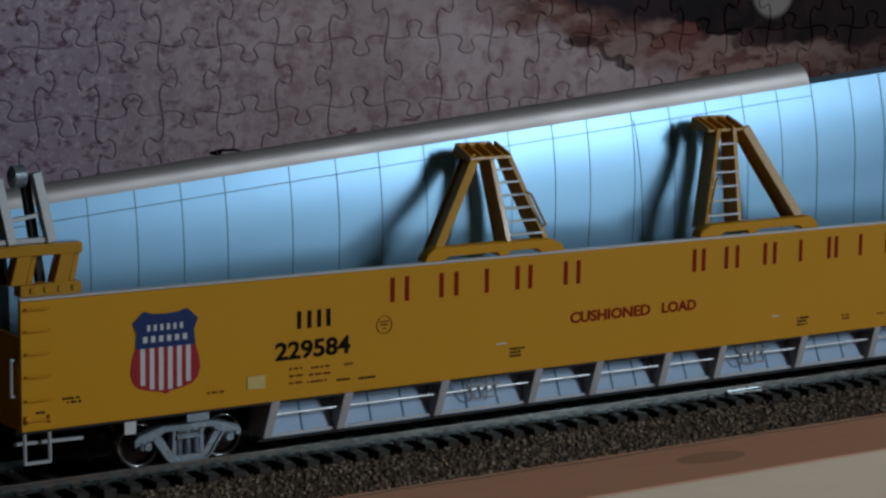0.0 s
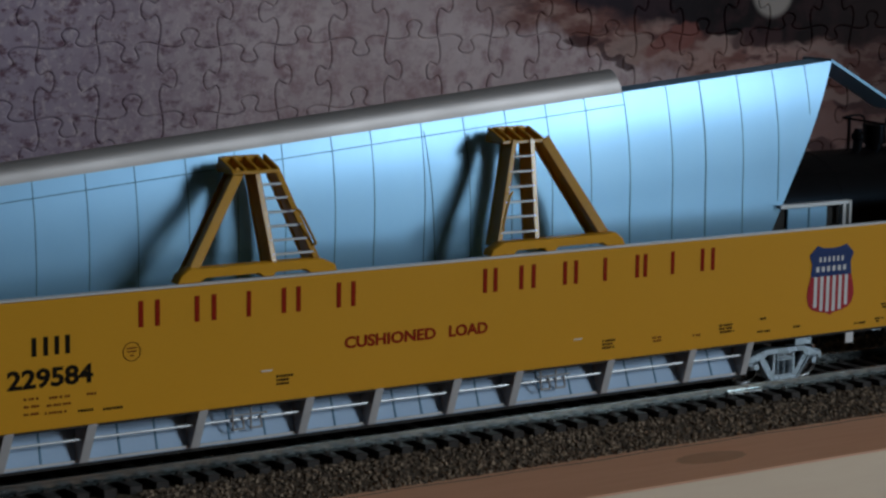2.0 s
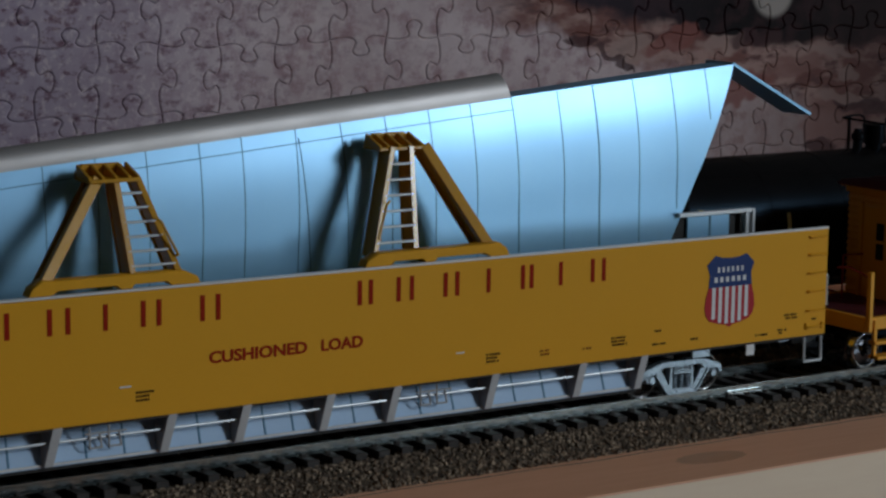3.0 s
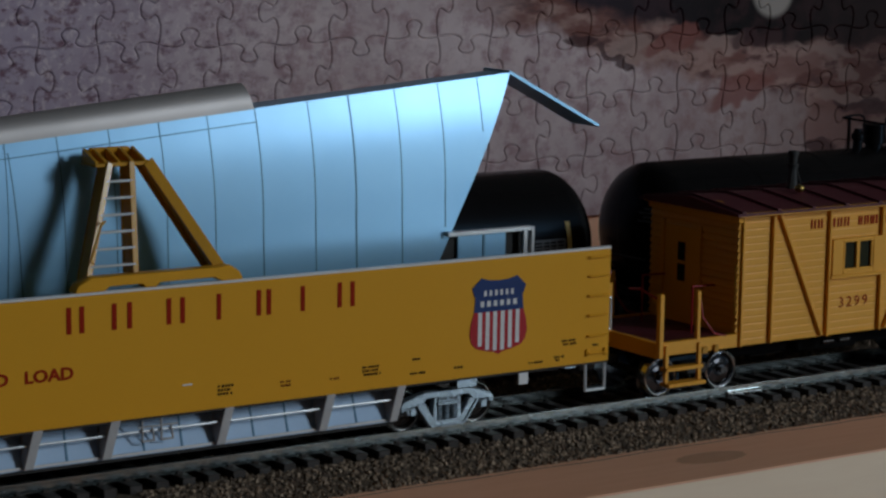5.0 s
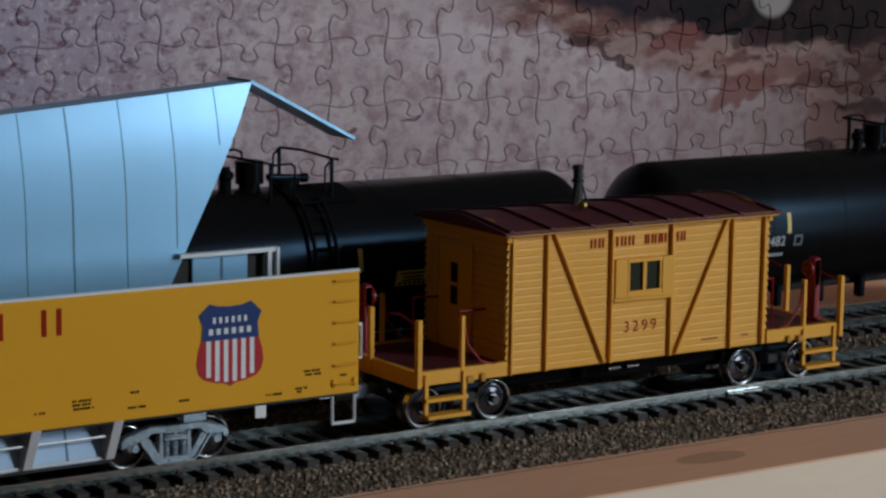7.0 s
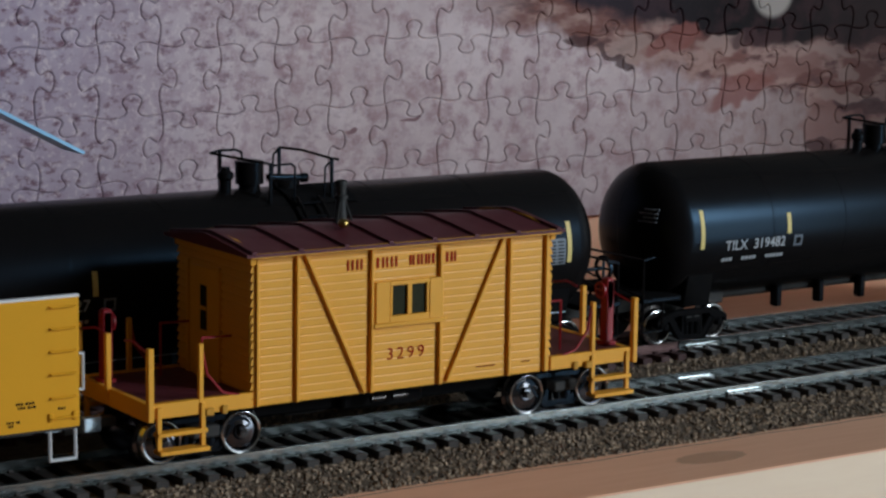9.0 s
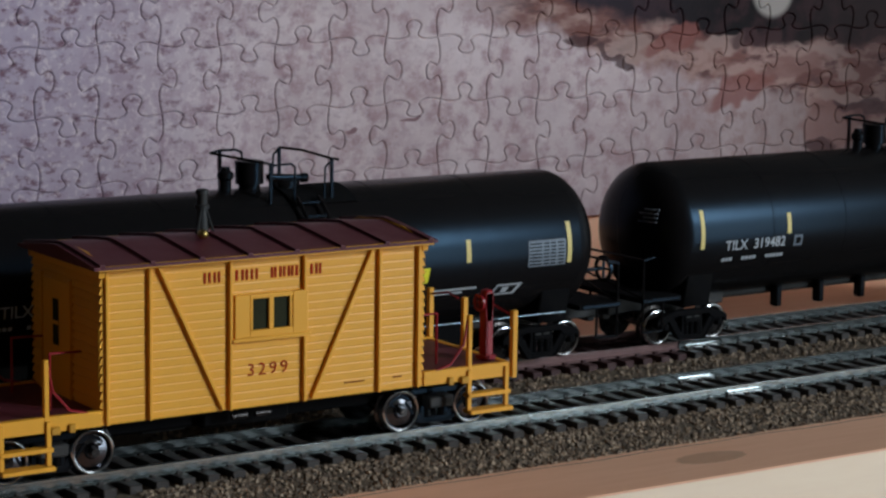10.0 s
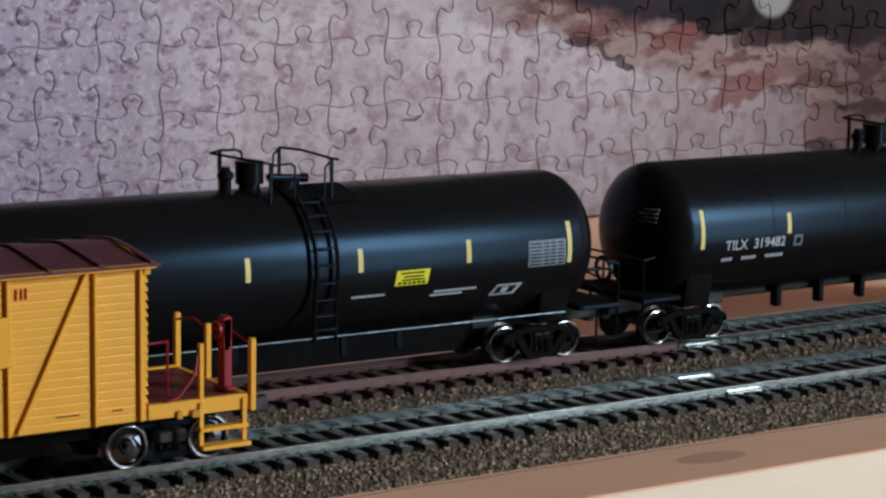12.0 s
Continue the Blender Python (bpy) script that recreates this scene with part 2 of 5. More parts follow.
    L(bp.outputs[0], b.inputs["Normal"])
    return m


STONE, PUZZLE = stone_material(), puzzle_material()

# ---- mesh tools, in millimetres ----
ORG = {}


class Build:
    """Collects geometry in millimetres of the place, and links it as one mesh object."""

    def __init__(self):
        self.bm = bmesh.new()

    def box(self, x0, x1, y0, y1, z0, z1, bev=0.0):
        m = Matrix.LocRotScale(((x0 + x1) / 2, (y0 + y1) / 2, (z0 + z1) / 2), None, (abs(x1 - x0), abs(y1 - y0), abs(z1 - z0)))
        vs = bmesh.ops.create_cube(self.bm, size=1, matrix=m)["verts"]
        if bev:
            es = list({e for v in vs for e in v.link_edges})
            bmesh.ops.bevel(self.bm, geom=es, offset=bev, segments=1, affect="EDGES", clamp_overlap=True)
        return self

    def beam(self, a, b, w, h, up=(0, 0, 1), bev=0.0):
        """A bar from a to b; w across, h along up."""
        a, b = Vector(a), Vector(b)
        d = (b - a).normalized()
        s = d.cross(Vector(up)).normalized()
        u = s.cross(d)
        rot = Matrix((s, d, u)).transposed().to_4x4()
        m = Matrix.Translation((a + b) / 2) @ rot @ Matrix.Diagonal((w, (b - a).length, h, 1))
        vs = bmesh.ops.create_cube(self.bm, size=1, matrix=m)["verts"]
        if bev:
            es = list({e for v in vs for e in v.link_edges})
            bmesh.ops.bevel(self.bm, geom=es, offset=bev, segments=1, affect="EDGES", clamp_overlap=True)
        return self

    def tube(self, pts, r, n=6):
        """A round wire through the points."""
        for a, b in zip(pts[:-1], pts[1:]):
            self.rod(a, b, r, r, n)
        for q in pts[1:-1]:
            bmesh.ops.create_icosphere(self.bm, subdivisions=1, radius=r * 1.02, matrix=Matrix.Translation(q))
        return self

    def rod(self, a, b, r, r2=None, n=12):
        a, b = Vector(a), Vector(b)
        m = Matrix.Translation((a + b) / 2) @ (b - a).to_track_quat("Z", "Y").to_matrix().to_4x4()
        vs = bmesh.ops.create_cone(self.bm, cap_ends=True, segments=n, radius1=r, radius2=r if r2 is None else r2, depth=(b - a).length, matrix=m)["verts"]
        for f in {f for v in vs for f in v.link_faces}:
            f.smooth = len(f.verts) == 4
        return self

    def ball(self, c, r, squash=(1, 1, 1), sub=2):
        vs = bmesh.ops.create_icosphere(self.bm, subdivisions=sub, radius=r, matrix=Matrix.Translation(c) @ Matrix.Diagonal((*squash, 1)))["verts"]
        for f in {f for v in vs for f in v.link_faces}:
            f.smooth = True
        return self

    def prism(self, poly, axis, a0, a1, bev=0.0):
        """A flat outline pushed from a0 to a1. axis y: outline in (x, z); x: in (y, z); z: in (x, y)."""
        put = {"y": lambda p, a: (p[0], a, p[1]), "x": lambda p, a: (a, p[0], p[1]), "z": lambda p, a: (p[0], p[1], a)}[axis]
        lo = [self.bm.verts.new(put(q, a0)) for q in poly]
        hi = [self.bm.verts.new(put(q, a1)) for q in poly]
        fs = [self.bm.faces.new(lo), self.bm.faces.new(hi[::-1])]
        n = len(poly)
        for i in range(n):
            fs.append(self.bm.faces.new((lo[i], hi[i], hi[(i + 1) % n], lo[(i + 1) % n])))
        bmesh.ops.recalc_face_normals(self.bm, faces=fs)
        if bev:
            es = list({e for f in fs for e in f.edges})
            bmesh.ops.bevel(self.bm, geom=es, offset=bev, segments=1, affect="EDGES", clamp_overlap=True)
        return self

    def lathe(self, prof, centre, axis="y", n=32, ring_only=False):
        """A profile of (along, radius) turned round an axis through centre."""
        rings = []
        for a, r in prof:
            ring = []
            for i in range(n):
                t = 2 * math.pi * i / n
                p = {"y": (r * math.cos(t), a, r * math.sin(t)), "x": (a, r * math.cos(t), r * math.sin(t)), "z": (r * math.cos(t), r * math.sin(t), a)}[axis]
                ring.append(self.bm.verts.new(Vector(centre) + Vector(p)))
            rings.append(ring)
        fs = []
        for A, B in zip(rings if ring_only else rings[:-1], rings[1:] + rings[:1]):
            for i in range(n):
                f = self.bm.faces.new((A[i], A[(i + 1) % n], B[(i + 1) % n], B[i]))
                f.smooth = True
                fs.append(f)
        for ring in () if ring_only else (rings[0], rings[-1]):
            fs.append(self.bm.faces.new(ring))
        bmesh.ops.recalc_face_normals(self.bm, faces=fs)
        return self

    def part(self, name, mat, parent=None, label="", origin=None, sharp=40):
        o = Vector(origin) if origin else Vector(ORG.get(parent, (0, 0, 0)))
        bmesh.ops.translate(self.bm, verts=self.bm.verts, vec=-o)
        bmesh.ops.scale(self.bm, verts=self.bm.verts, vec=(MM, MM, MM))
        me = bpy.data.meshes.new(name)
        self.bm.to_mesh(me)
        self.bm.free()
        me.set_sharp_from_angle(angle=radians(sharp))
        return link(name, me, mat, parent, label, o)


def link(name, me, mat, parent=None, label="", origin=(0, 0, 0)):
    if mat is not None and not me.materials:
        me.materials.append(mat)
    ob = new(name, me)
    ORG[ob] = Vector(origin)
    if parent:
        ob.parent = parent
    ob.location = (Vector(origin) - Vector(ORG.get(parent, (0, 0, 0)))) * MM
    if label:
        tagged(ob, label)
    return ob


def thing(name, at, label, category, group="", kind=""):
    ob = new(name)
    ob.empty_display_size = 0.01
    ob.location = Vector(at) * MM
    ORG[ob] = Vector(at)
    return tagged(ob, label, category, group, kind)


def lettering(text, x0, x1, z0, z1, wrap, bold=0.022, spread=1.0):
    """The outline mesh of a word filling a rectangle; wrap maps (x, z) to a place."""
    cu = bpy.data.curves.new("word", "FONT")
    cu.body, cu.size, cu.offset, cu.space_character = text, 1.0, bold, spread
    cu.resolution_u = 3
    ob = new("word", cu)
    me = bpy.data.meshes.new_from_object(ob.evaluated_get(bpy.context.evaluated_depsgraph_get()))
    bpy.data.objects.remove(ob)
    co = np.array([v.co[:] for v in me.vertices])
    lo, hi = co.min(0), co.max(0)
    b = Build()
    vs = [b.bm.verts.new(wrap(x0 + (c[0] - lo[0]) / (hi[0] - lo[0]) * (x1 - x0), z0 + (c[1] - lo[1]) / (hi[1] - lo[1]) * (z1 - z0))) for c in co]
    for f in me.polygons:
        try:
            b.bm.faces.new([vs[i] for i in f.vertices])
        except ValueError:
            pass
    bpy.data.meshes.remove(me)
    return b

# ---- the unseen room round the layout, its wall tones set for bounce ----
def room():
    x0, x1, y1, z0, z1, t = -2200, 3600, 260, -760, 1850, 120
    wy = WIN_Y * 1000
    Build().box(x0, x1, wy, y1, z0 - 40, z0).part("floor", FLOORING)
    Build().box(x0 - t, x1 + t, wy - t, y1 + t, z1, z1 + 60).part("ceiling", PLASTER)
    Build().box(x0, x1, y1, y1 + t, z0, z1).part("wall_north", DARK_PLASTER)
    Build().box(x0 - t, x0, wy, y1, z0, z1).part("wall_west", DARK_PLASTER)
    Build().box(x1, x1 + t, wy, y1, z0, z1).part("wall_east", PALE_PLASTER)
    wx, wz, w, h = WIN_X * 1000, WIN_Z * 1000, WIN_W * 500, WIN_H * 500
    b = Build()
    b.box(x0, wx - w, wy - t, wy, z0, z1).box(wx + w, x1, wy - t, wy, z0, z1)
    b.box(wx - w, wx + w, wy - t, wy, z0, wz - h).box(wx - w, wx + w, wy - t, wy, wz + h, z1)
    b.part("wall_south", PALE_PLASTER)
    b = Build()
    for s in (-1, 1):
        b.box(wx + s * (w - 22), wx + s * w, wy - 70, wy - 30, wz - h, wz + h, 2)
        b.box(wx - w + 22, wx + w - 22, wy - 70, wy - 30, wz + s * (h - 22), wz + s * h, 2)
    b.part("window_1", WHITE)
    for n in ("floor", "ceiling", "wall_north", "wall_west", "wall_east", "wall_south", "window_1"):
        tagged(bpy.data.objects[n], kind="structure")


room()

# ---- the board with the tracks, and the backboard behind it ----
TOP = -7.5
tagged(Build().box(-340, 900, -52.6, 141.0, TOP - 0.5, TOP, 0.12).part("tabletop", WOOD), "plain reddish pine board that carries the tracks", "board", kind="structure")
tagged(Build().box(-340, 900, -52.3, 141.0, TOP - 44, TOP - 0.55, 0.15).part("board_edge", WOOD_EDGE), "pale sawn front edge of the pine board", "board", kind="structure")
for sx in (-300, 860):
    for sy in (-30, 120):
        tagged(Build().box(sx - 25, sx + 25, sy - 20, sy + 20, -760, TOP - 44, 1).part("table_leg", WOOD), "square pine leg under the track board", "table leg", kind="structure")
tagged(Build().box(188, 634, 141.2, 150, TOP - 44, 116, 0.5).part("backboard", WOOD), "upright pine backboard behind the tracks", "board", kind="structure")



def board_marks():
    """An oval knot in the board and a pencil line along the roadbed."""
    b = Build()
    b.prism([(330.5 + 9.5 * math.cos(2 * math.pi * i / 28) * (1 + 0.08 * math.sin(3 * i)), -39.0 + 4.4 * math.sin(2 * math.pi * i / 28)) for i in range(28)], "z", TOP - 0.2, TOP + 0.03)
    tagged(b.part("wood_knot", KNOT), "faint darker oval knot in the pine board", "wood knot", kind="structure")
    b = Build()
    for x in range(200, 460, 6):
        w = [-27.9 - 0.35 * math.sin(q * 0.19) - 0.3 * math.sin(q * 0.067) for q in (x, x + 6)]
        b.beam((x, w[0], TOP + 0.02), (x + 6, w[1], TOP + 0.02), 0.32, 0.08)
    tagged(b.part("pencil_line", PENCIL), "thin pencil line along the foot of the roadbed", "pencil line", kind="structure")


board_marks()

# ---- jigsaw puzzle on the backboard: each piece on its own ----
def puzzle():
    root = thing("jigsaw_puzzle", (390, 141, 16), "large jigsaw puzzle of stony ground with red rocks, stood upright", "jigsaw puzzle")
    face, back = 138.6, 141.0
    c0, z_top_row, pw, ph = 245.6, 112.4, 18.2, 18.7
    rnd = random.Random(5)
    cols, rows = 24, 5
    first = -3
    jit = {}

    def node(i, j):
        if (i, j) not in jit:
            jit[(i, j)] = (rnd.uniform(-0.9, 0.9), rnd.uniform(-0.8, 0.8))
        d = jit[(i, j)]
        return Vector((c0 + pw * i + d[0], z_top_row - ph * j + d[1]))

    knob = [(0.0, 0.0), (0.14, 0.028), (0.28, 0.032), (0.38, -0.005), (0.415, -0.05), (0.39, -0.105), (0.355, -0.165), (0.375, -0.225), (0.44, -0.262), (0.52, -0.268),
            (0.60, -0.25), (0.65, -0.20), (0.64, -0.145), (0.60, -0.09), (0.585, -0.045), (0.62, 0.0), (0.73, 0.034), (0.87, 0.026), (1.0, 0.0)]
    edges = {}

    def edge(a, b, sign):
        key = (a, b)
        if key not in edges:
            A, B = node(*a), node(*b)
            d = B - A
            n = Vector((-d.y, d.x)).normalized() * d.length
            sh, sc = rnd.uniform(-0.05, 0.05), rnd.uniform(0.9, 1.08)
            pts = []
            for u, v in knob:
                k = u + sh * math.sin(math.pi * u)
                pts.append(A + d * k + n * (-v * sign * sc))
            edges[key] = pts
        return edges[key]

    for i in range(first, first + cols):
        for j in range(rows):
            top = edge((i, j), (i + 1, j), 1 if (i + j) % 2 == 0 else -1)
            bot = edge((i, j + 1), (i + 1, j + 1), 1 if (i + j + 1) % 2 == 0 else -1)
            lef = edge((i, j), (i, j + 1), 1 if (i + j) % 2 == 0 else -1)
            rig = edge((i + 1, j), (i + 1, j + 1), 1 if (i + 1 + j) % 2 == 0 else -1)
            ring = top[:-1] + rig[:-1] + bot[:0:-1] + lef[:0:-1]
            if j == rows - 1:
                ring = top[:-1] + rig[:-1] + [bot[-1]] + lef[:0:-1]
            b = Build()
            n = len(ring)
            # inset rim, rounded over towards the cut
            inn, mid, top_in = [], [], []
            for k in range(n):
                p, q, r = ring[k - 1], ring[k], ring[(k + 1) % n]
                t = (r - p).normalized()
                nv = Vector((-t.y, t.x))
                top_in.append(q - nv * 0.60)
                inn.append(q - nv * 0.24)
                mid.append(q - nv * 0.03)
            L0 = [b.bm.verts.new((v.x, back, v.y)) for v in mid]
            L1 = [b.bm.verts.new((v.x, face + 0.38, v.y)) for v in mid]
            L2 = [b.bm.verts.new((v.x, face + 0.14, v.y)) for v in inn]
            L3 = [b.bm.verts.new((v.x, face, v.y)) for v in top_in]
            fs = []
            for k in range(n):
                m = (k + 1) % n
                fs.append(b.bm.faces.new((L0[k], L0[m], L1[m], L1[k])))
                f = b.bm.faces.new((L1[k], L1[m], L2[m], L2[k]))
                fs.append(f)
                fs.append(b.bm.faces.new((L2[k], L2[m], L3[m], L3[k])))
            fs.append(b.bm.faces.new(L3))
            bmesh.ops.recalc_face_normals(b.bm, faces=fs)
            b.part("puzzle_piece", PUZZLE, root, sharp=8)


# ---- tracks ----
def rail_profile(y):
    """Foot, web and head of a rail whose head top is at 0."""
    h = [(-1.05, -2.3), (1.05, -2.3), (1.05, -2.05), (0.3, -1.8), (0.3, -0.75), (0.52, -0.6), (0.52, -0.08), (0.44, 0), (-0.44, 0), (-0.52, -0.08), (-0.52, -0.6), (-0.3, -0.75), (-0.3, -1.8), (-1.05, -2.05)]
    return [(y + a, z) for a, z in h]


def tie_mesh(seed):
    r = random.Random(seed)
    b = Build()
    w = 1.42
    b.box(-w, w, -14.6, 14.6, -4.4, -2.3, 0.15)
    for s in (-1, 1):
        for e in (-1, 1):
            y = s * 8.95 + e * 1.25
            b.box(-0.62, 0.62, y - 0.42, y + 0.42, -2.35, -1.72, 0.12)
    for v in b.bm.verts:
        v.co.x += r.uniform(-0.05, 0.05)
        v.co.y += r.uniform(-0.12, 0.12)
    bmesh.ops.scale(b.bm, verts=b.bm.verts, vec=(MM, MM, MM))
    me = bpy.data.meshes.new("tie")
    b.bm.to_mesh(me)
    b.bm.free()
    return me


def track(label, x0, x1, yc, rail_mat, tie_mat, first_tie, near, joints=(), pitch=5.93, gap=None):
    root = thing("railway_track", ((x0 + x1) / 2, yc, TOP), label, "railway track", "model tracks", "structure")
    b = Build()
    b.prism([(yc - 25.6, TOP), (yc - 17.2, -4.05), (yc + 17.2, -4.05), (yc + 25.6, TOP)], "x", x0, x1)
    b.part("roadbed", BED, root, "brown grained roadbed with sloped shoulders")
    for s in (-1, 1):
        Build().prism(rail_profile(yc + s * 8.85), "x", x0, x1).part("rail", rail_mat, root)
        y = yc + s * 8.85
        Build().box(x0, x1, y - 0.36, y + 0.36, -0.03, 0.025, 0.02).part("rail_head", RAIL_TOP, root, "polished running surface")
    for s, xj in joints:
        y = yc + s * 8.85
        Build().box(xj - 5.6, xj + 5.6, y - 1.2, y + 1.2, -2.34, -1.2, 0.3).part("rail_joiner", JOINER, root, "bright metal rail joiner")
    meshes = [tie_mesh(k) for k in range(5)]
    for me in meshes:
        me.materials.append(tie_mat)
    rest = []
    x, k = first_tie, 0
    while x < x1 - 2:
        if x > x0 + 2:
            if near[0] <= x <= near[1]:
                ob = link("tie", meshes[k % 5], None, root, "", (x, yc, 0))
                ob.rotation_euler = (0, 0, math.radians(((k * 37) % 7 - 3) * 0.18))
            else:
                rest.append(x)
        x += pitch
        k += 1
    b = Build()
    for x in rest:
        b.box(x - 1.42, x + 1.42, yc - 14.6, yc + 14.6, -4.4, -2.3)
    if rest:
        tagged(b.part("distant_ties", tie_mat, root), kind="stuff")
    return root


track("nickel-railed model track on dark ties and brown roadbed", -330, 890, 0.0, RAIL, TIE, 10.0, (120, 620), ((-1, 365.5), (1, 365.0)))
track("weathered brown-railed model track on red-brown ties", -330, 386, 50.3, RAIL_BROWN, TIE_RED, 10.0, (215, 386), ())
tb = track("grey-railed model track joined to the weathered one", 386.5, 890, 50.3, RAIL, TIE, 389.0, (386, 620), ((-1, 394.0), (1, 392.0)))
PIVOT = Vector((386.5, 50.3, 0))


def swung(ob, deg):
    """Turn a thing about the joint in the rear track."""
    m = Matrix.Translation(PIVOT * MM) @ pose(0, 0, 0, 0, 0, deg) @ Matrix.Translation(-PIVOT * MM)
    ob.matrix_basis = m @ ob.matrix_basis


SWING = 0.8
swung(tb, SWING)


def ballast():
    """Loose stones over the roadbeds: too many to count."""
    r = np.random.default_rng(3)
    pts = []
    bands = ((-25.9, -14.3, 200, 470, 5200), (14.5, 36.0, 225, 520, 5600), (-14, 14, 215, 480, 4200), (36, 64, 240, 520, 2600))
    for y0, y1, x0, x1, n in bands:
        x, y = r.uniform(x0, x1, n), r.uniform(y0, y1, n)
        d = np.minimum(np.abs(y), np.abs(y - 50.3))
        z = np.where(d < 17.2, -4.05, np.maximum(-4.05 - (d - 17.2) * (3.45 / 8.4), TOP))
        pts.append(np.stack([x, y, z], 1))
    pts = np.concatenate(pts)
    n = len(pts)
    octa = np.array([(1, 0, 0), (-1, 0, 0), (0, 1, 0), (0, -1, 0), (0, 0, 1), (0, 0, -1)], float)
    tri = np.array([(0, 2, 4), (2, 1, 4), (1, 3, 4), (3, 0, 4), (2, 0, 5), (1, 2, 5), (3, 1, 5), (0, 3, 5)])
    q = r.normal(size=(n, 4))
    q /= np.linalg.norm(q, axis=1, keepdims=True)
    w, a, b, c = q.T
    rot = np.stack([1 - 2 * (b * b + c * c), 2 * (a * b - c * w), 2 * (a * c + b * w), 2 * (a * b + c * w), 1 - 2 * (a * a + c * c), 2 * (b * c - a * w),
                    2 * (a * c - b * w), 2 * (b * c + a * w), 1 - 2 * (a * a + b * b)], 1).reshape(n, 3, 3)
    size = r.uniform(0.36, 0.78, (n, 1, 1)) * r.uniform(0.65, 1.25, (n, 1, 3))
    v = np.einsum("nij,nkj->nki", rot, octa[None] * size) + pts[:, None, :] + np.array([0, 0, 0.1])
    f = tri[None] + 6 * np.arange(n)[:, None, None]
    me = bpy.data.meshes.new("ballast")
    me.from_pydata((v.reshape(-1, 3) * MM).tolist(), [], f.reshape(-1, 3).tolist())
    tagged(link("ballast", me, STONE), "brown and tan ballast grains on the roadbeds", "ballast", kind="stuff")


ballast()

# ---- rolling stock: shared parts ----
WHEELSETS = []


def wheelset(parent, x, y, r=4.75, face=WHEEL_FACE):
    c = (x, y, r)
    b = Build()
    b.rod((x, y - 11.5, r), (x, y + 11.5, r), 0.9, n=10)
    ob = b.part("wheelset", WHEEL_FACE, parent, "steel wheelset with bright treads", c)
    for s in (-1, 1):
        k = y + s * 8.85
        prof = [(s * 1.45, 0.0), (s * 1.45, 1.3), (s * 0.75, 1.7), (s * 0.55, 3.4), (s * 1.2, 3.9), (s * 1.3, r - 0.12), (s * 1.1, r), (s * -0.6, r + 0.05), (s * -0.9, r + 0.75), (s * -1.25, r + 0.7), (s * -1.35, r - 0.6), (s * -1.35, 0.0)]
        wh = Build().lathe(prof, (x, k, r), "y", 36).part("wheel", face, ob)
        Build().lathe([(s * 1.0, r - 0.75), (s * 1.36, r - 0.62), (s * 1.48, r - 0.4), (s * 1.4, r - 0.14), (s * 1.14, r + 0.03), (s * -0.55, r + 0.08), (s * -0.55, r - 0.2)], (x, k, r), "y", 36, True).part("tread", CHROME, ob)
    return ob


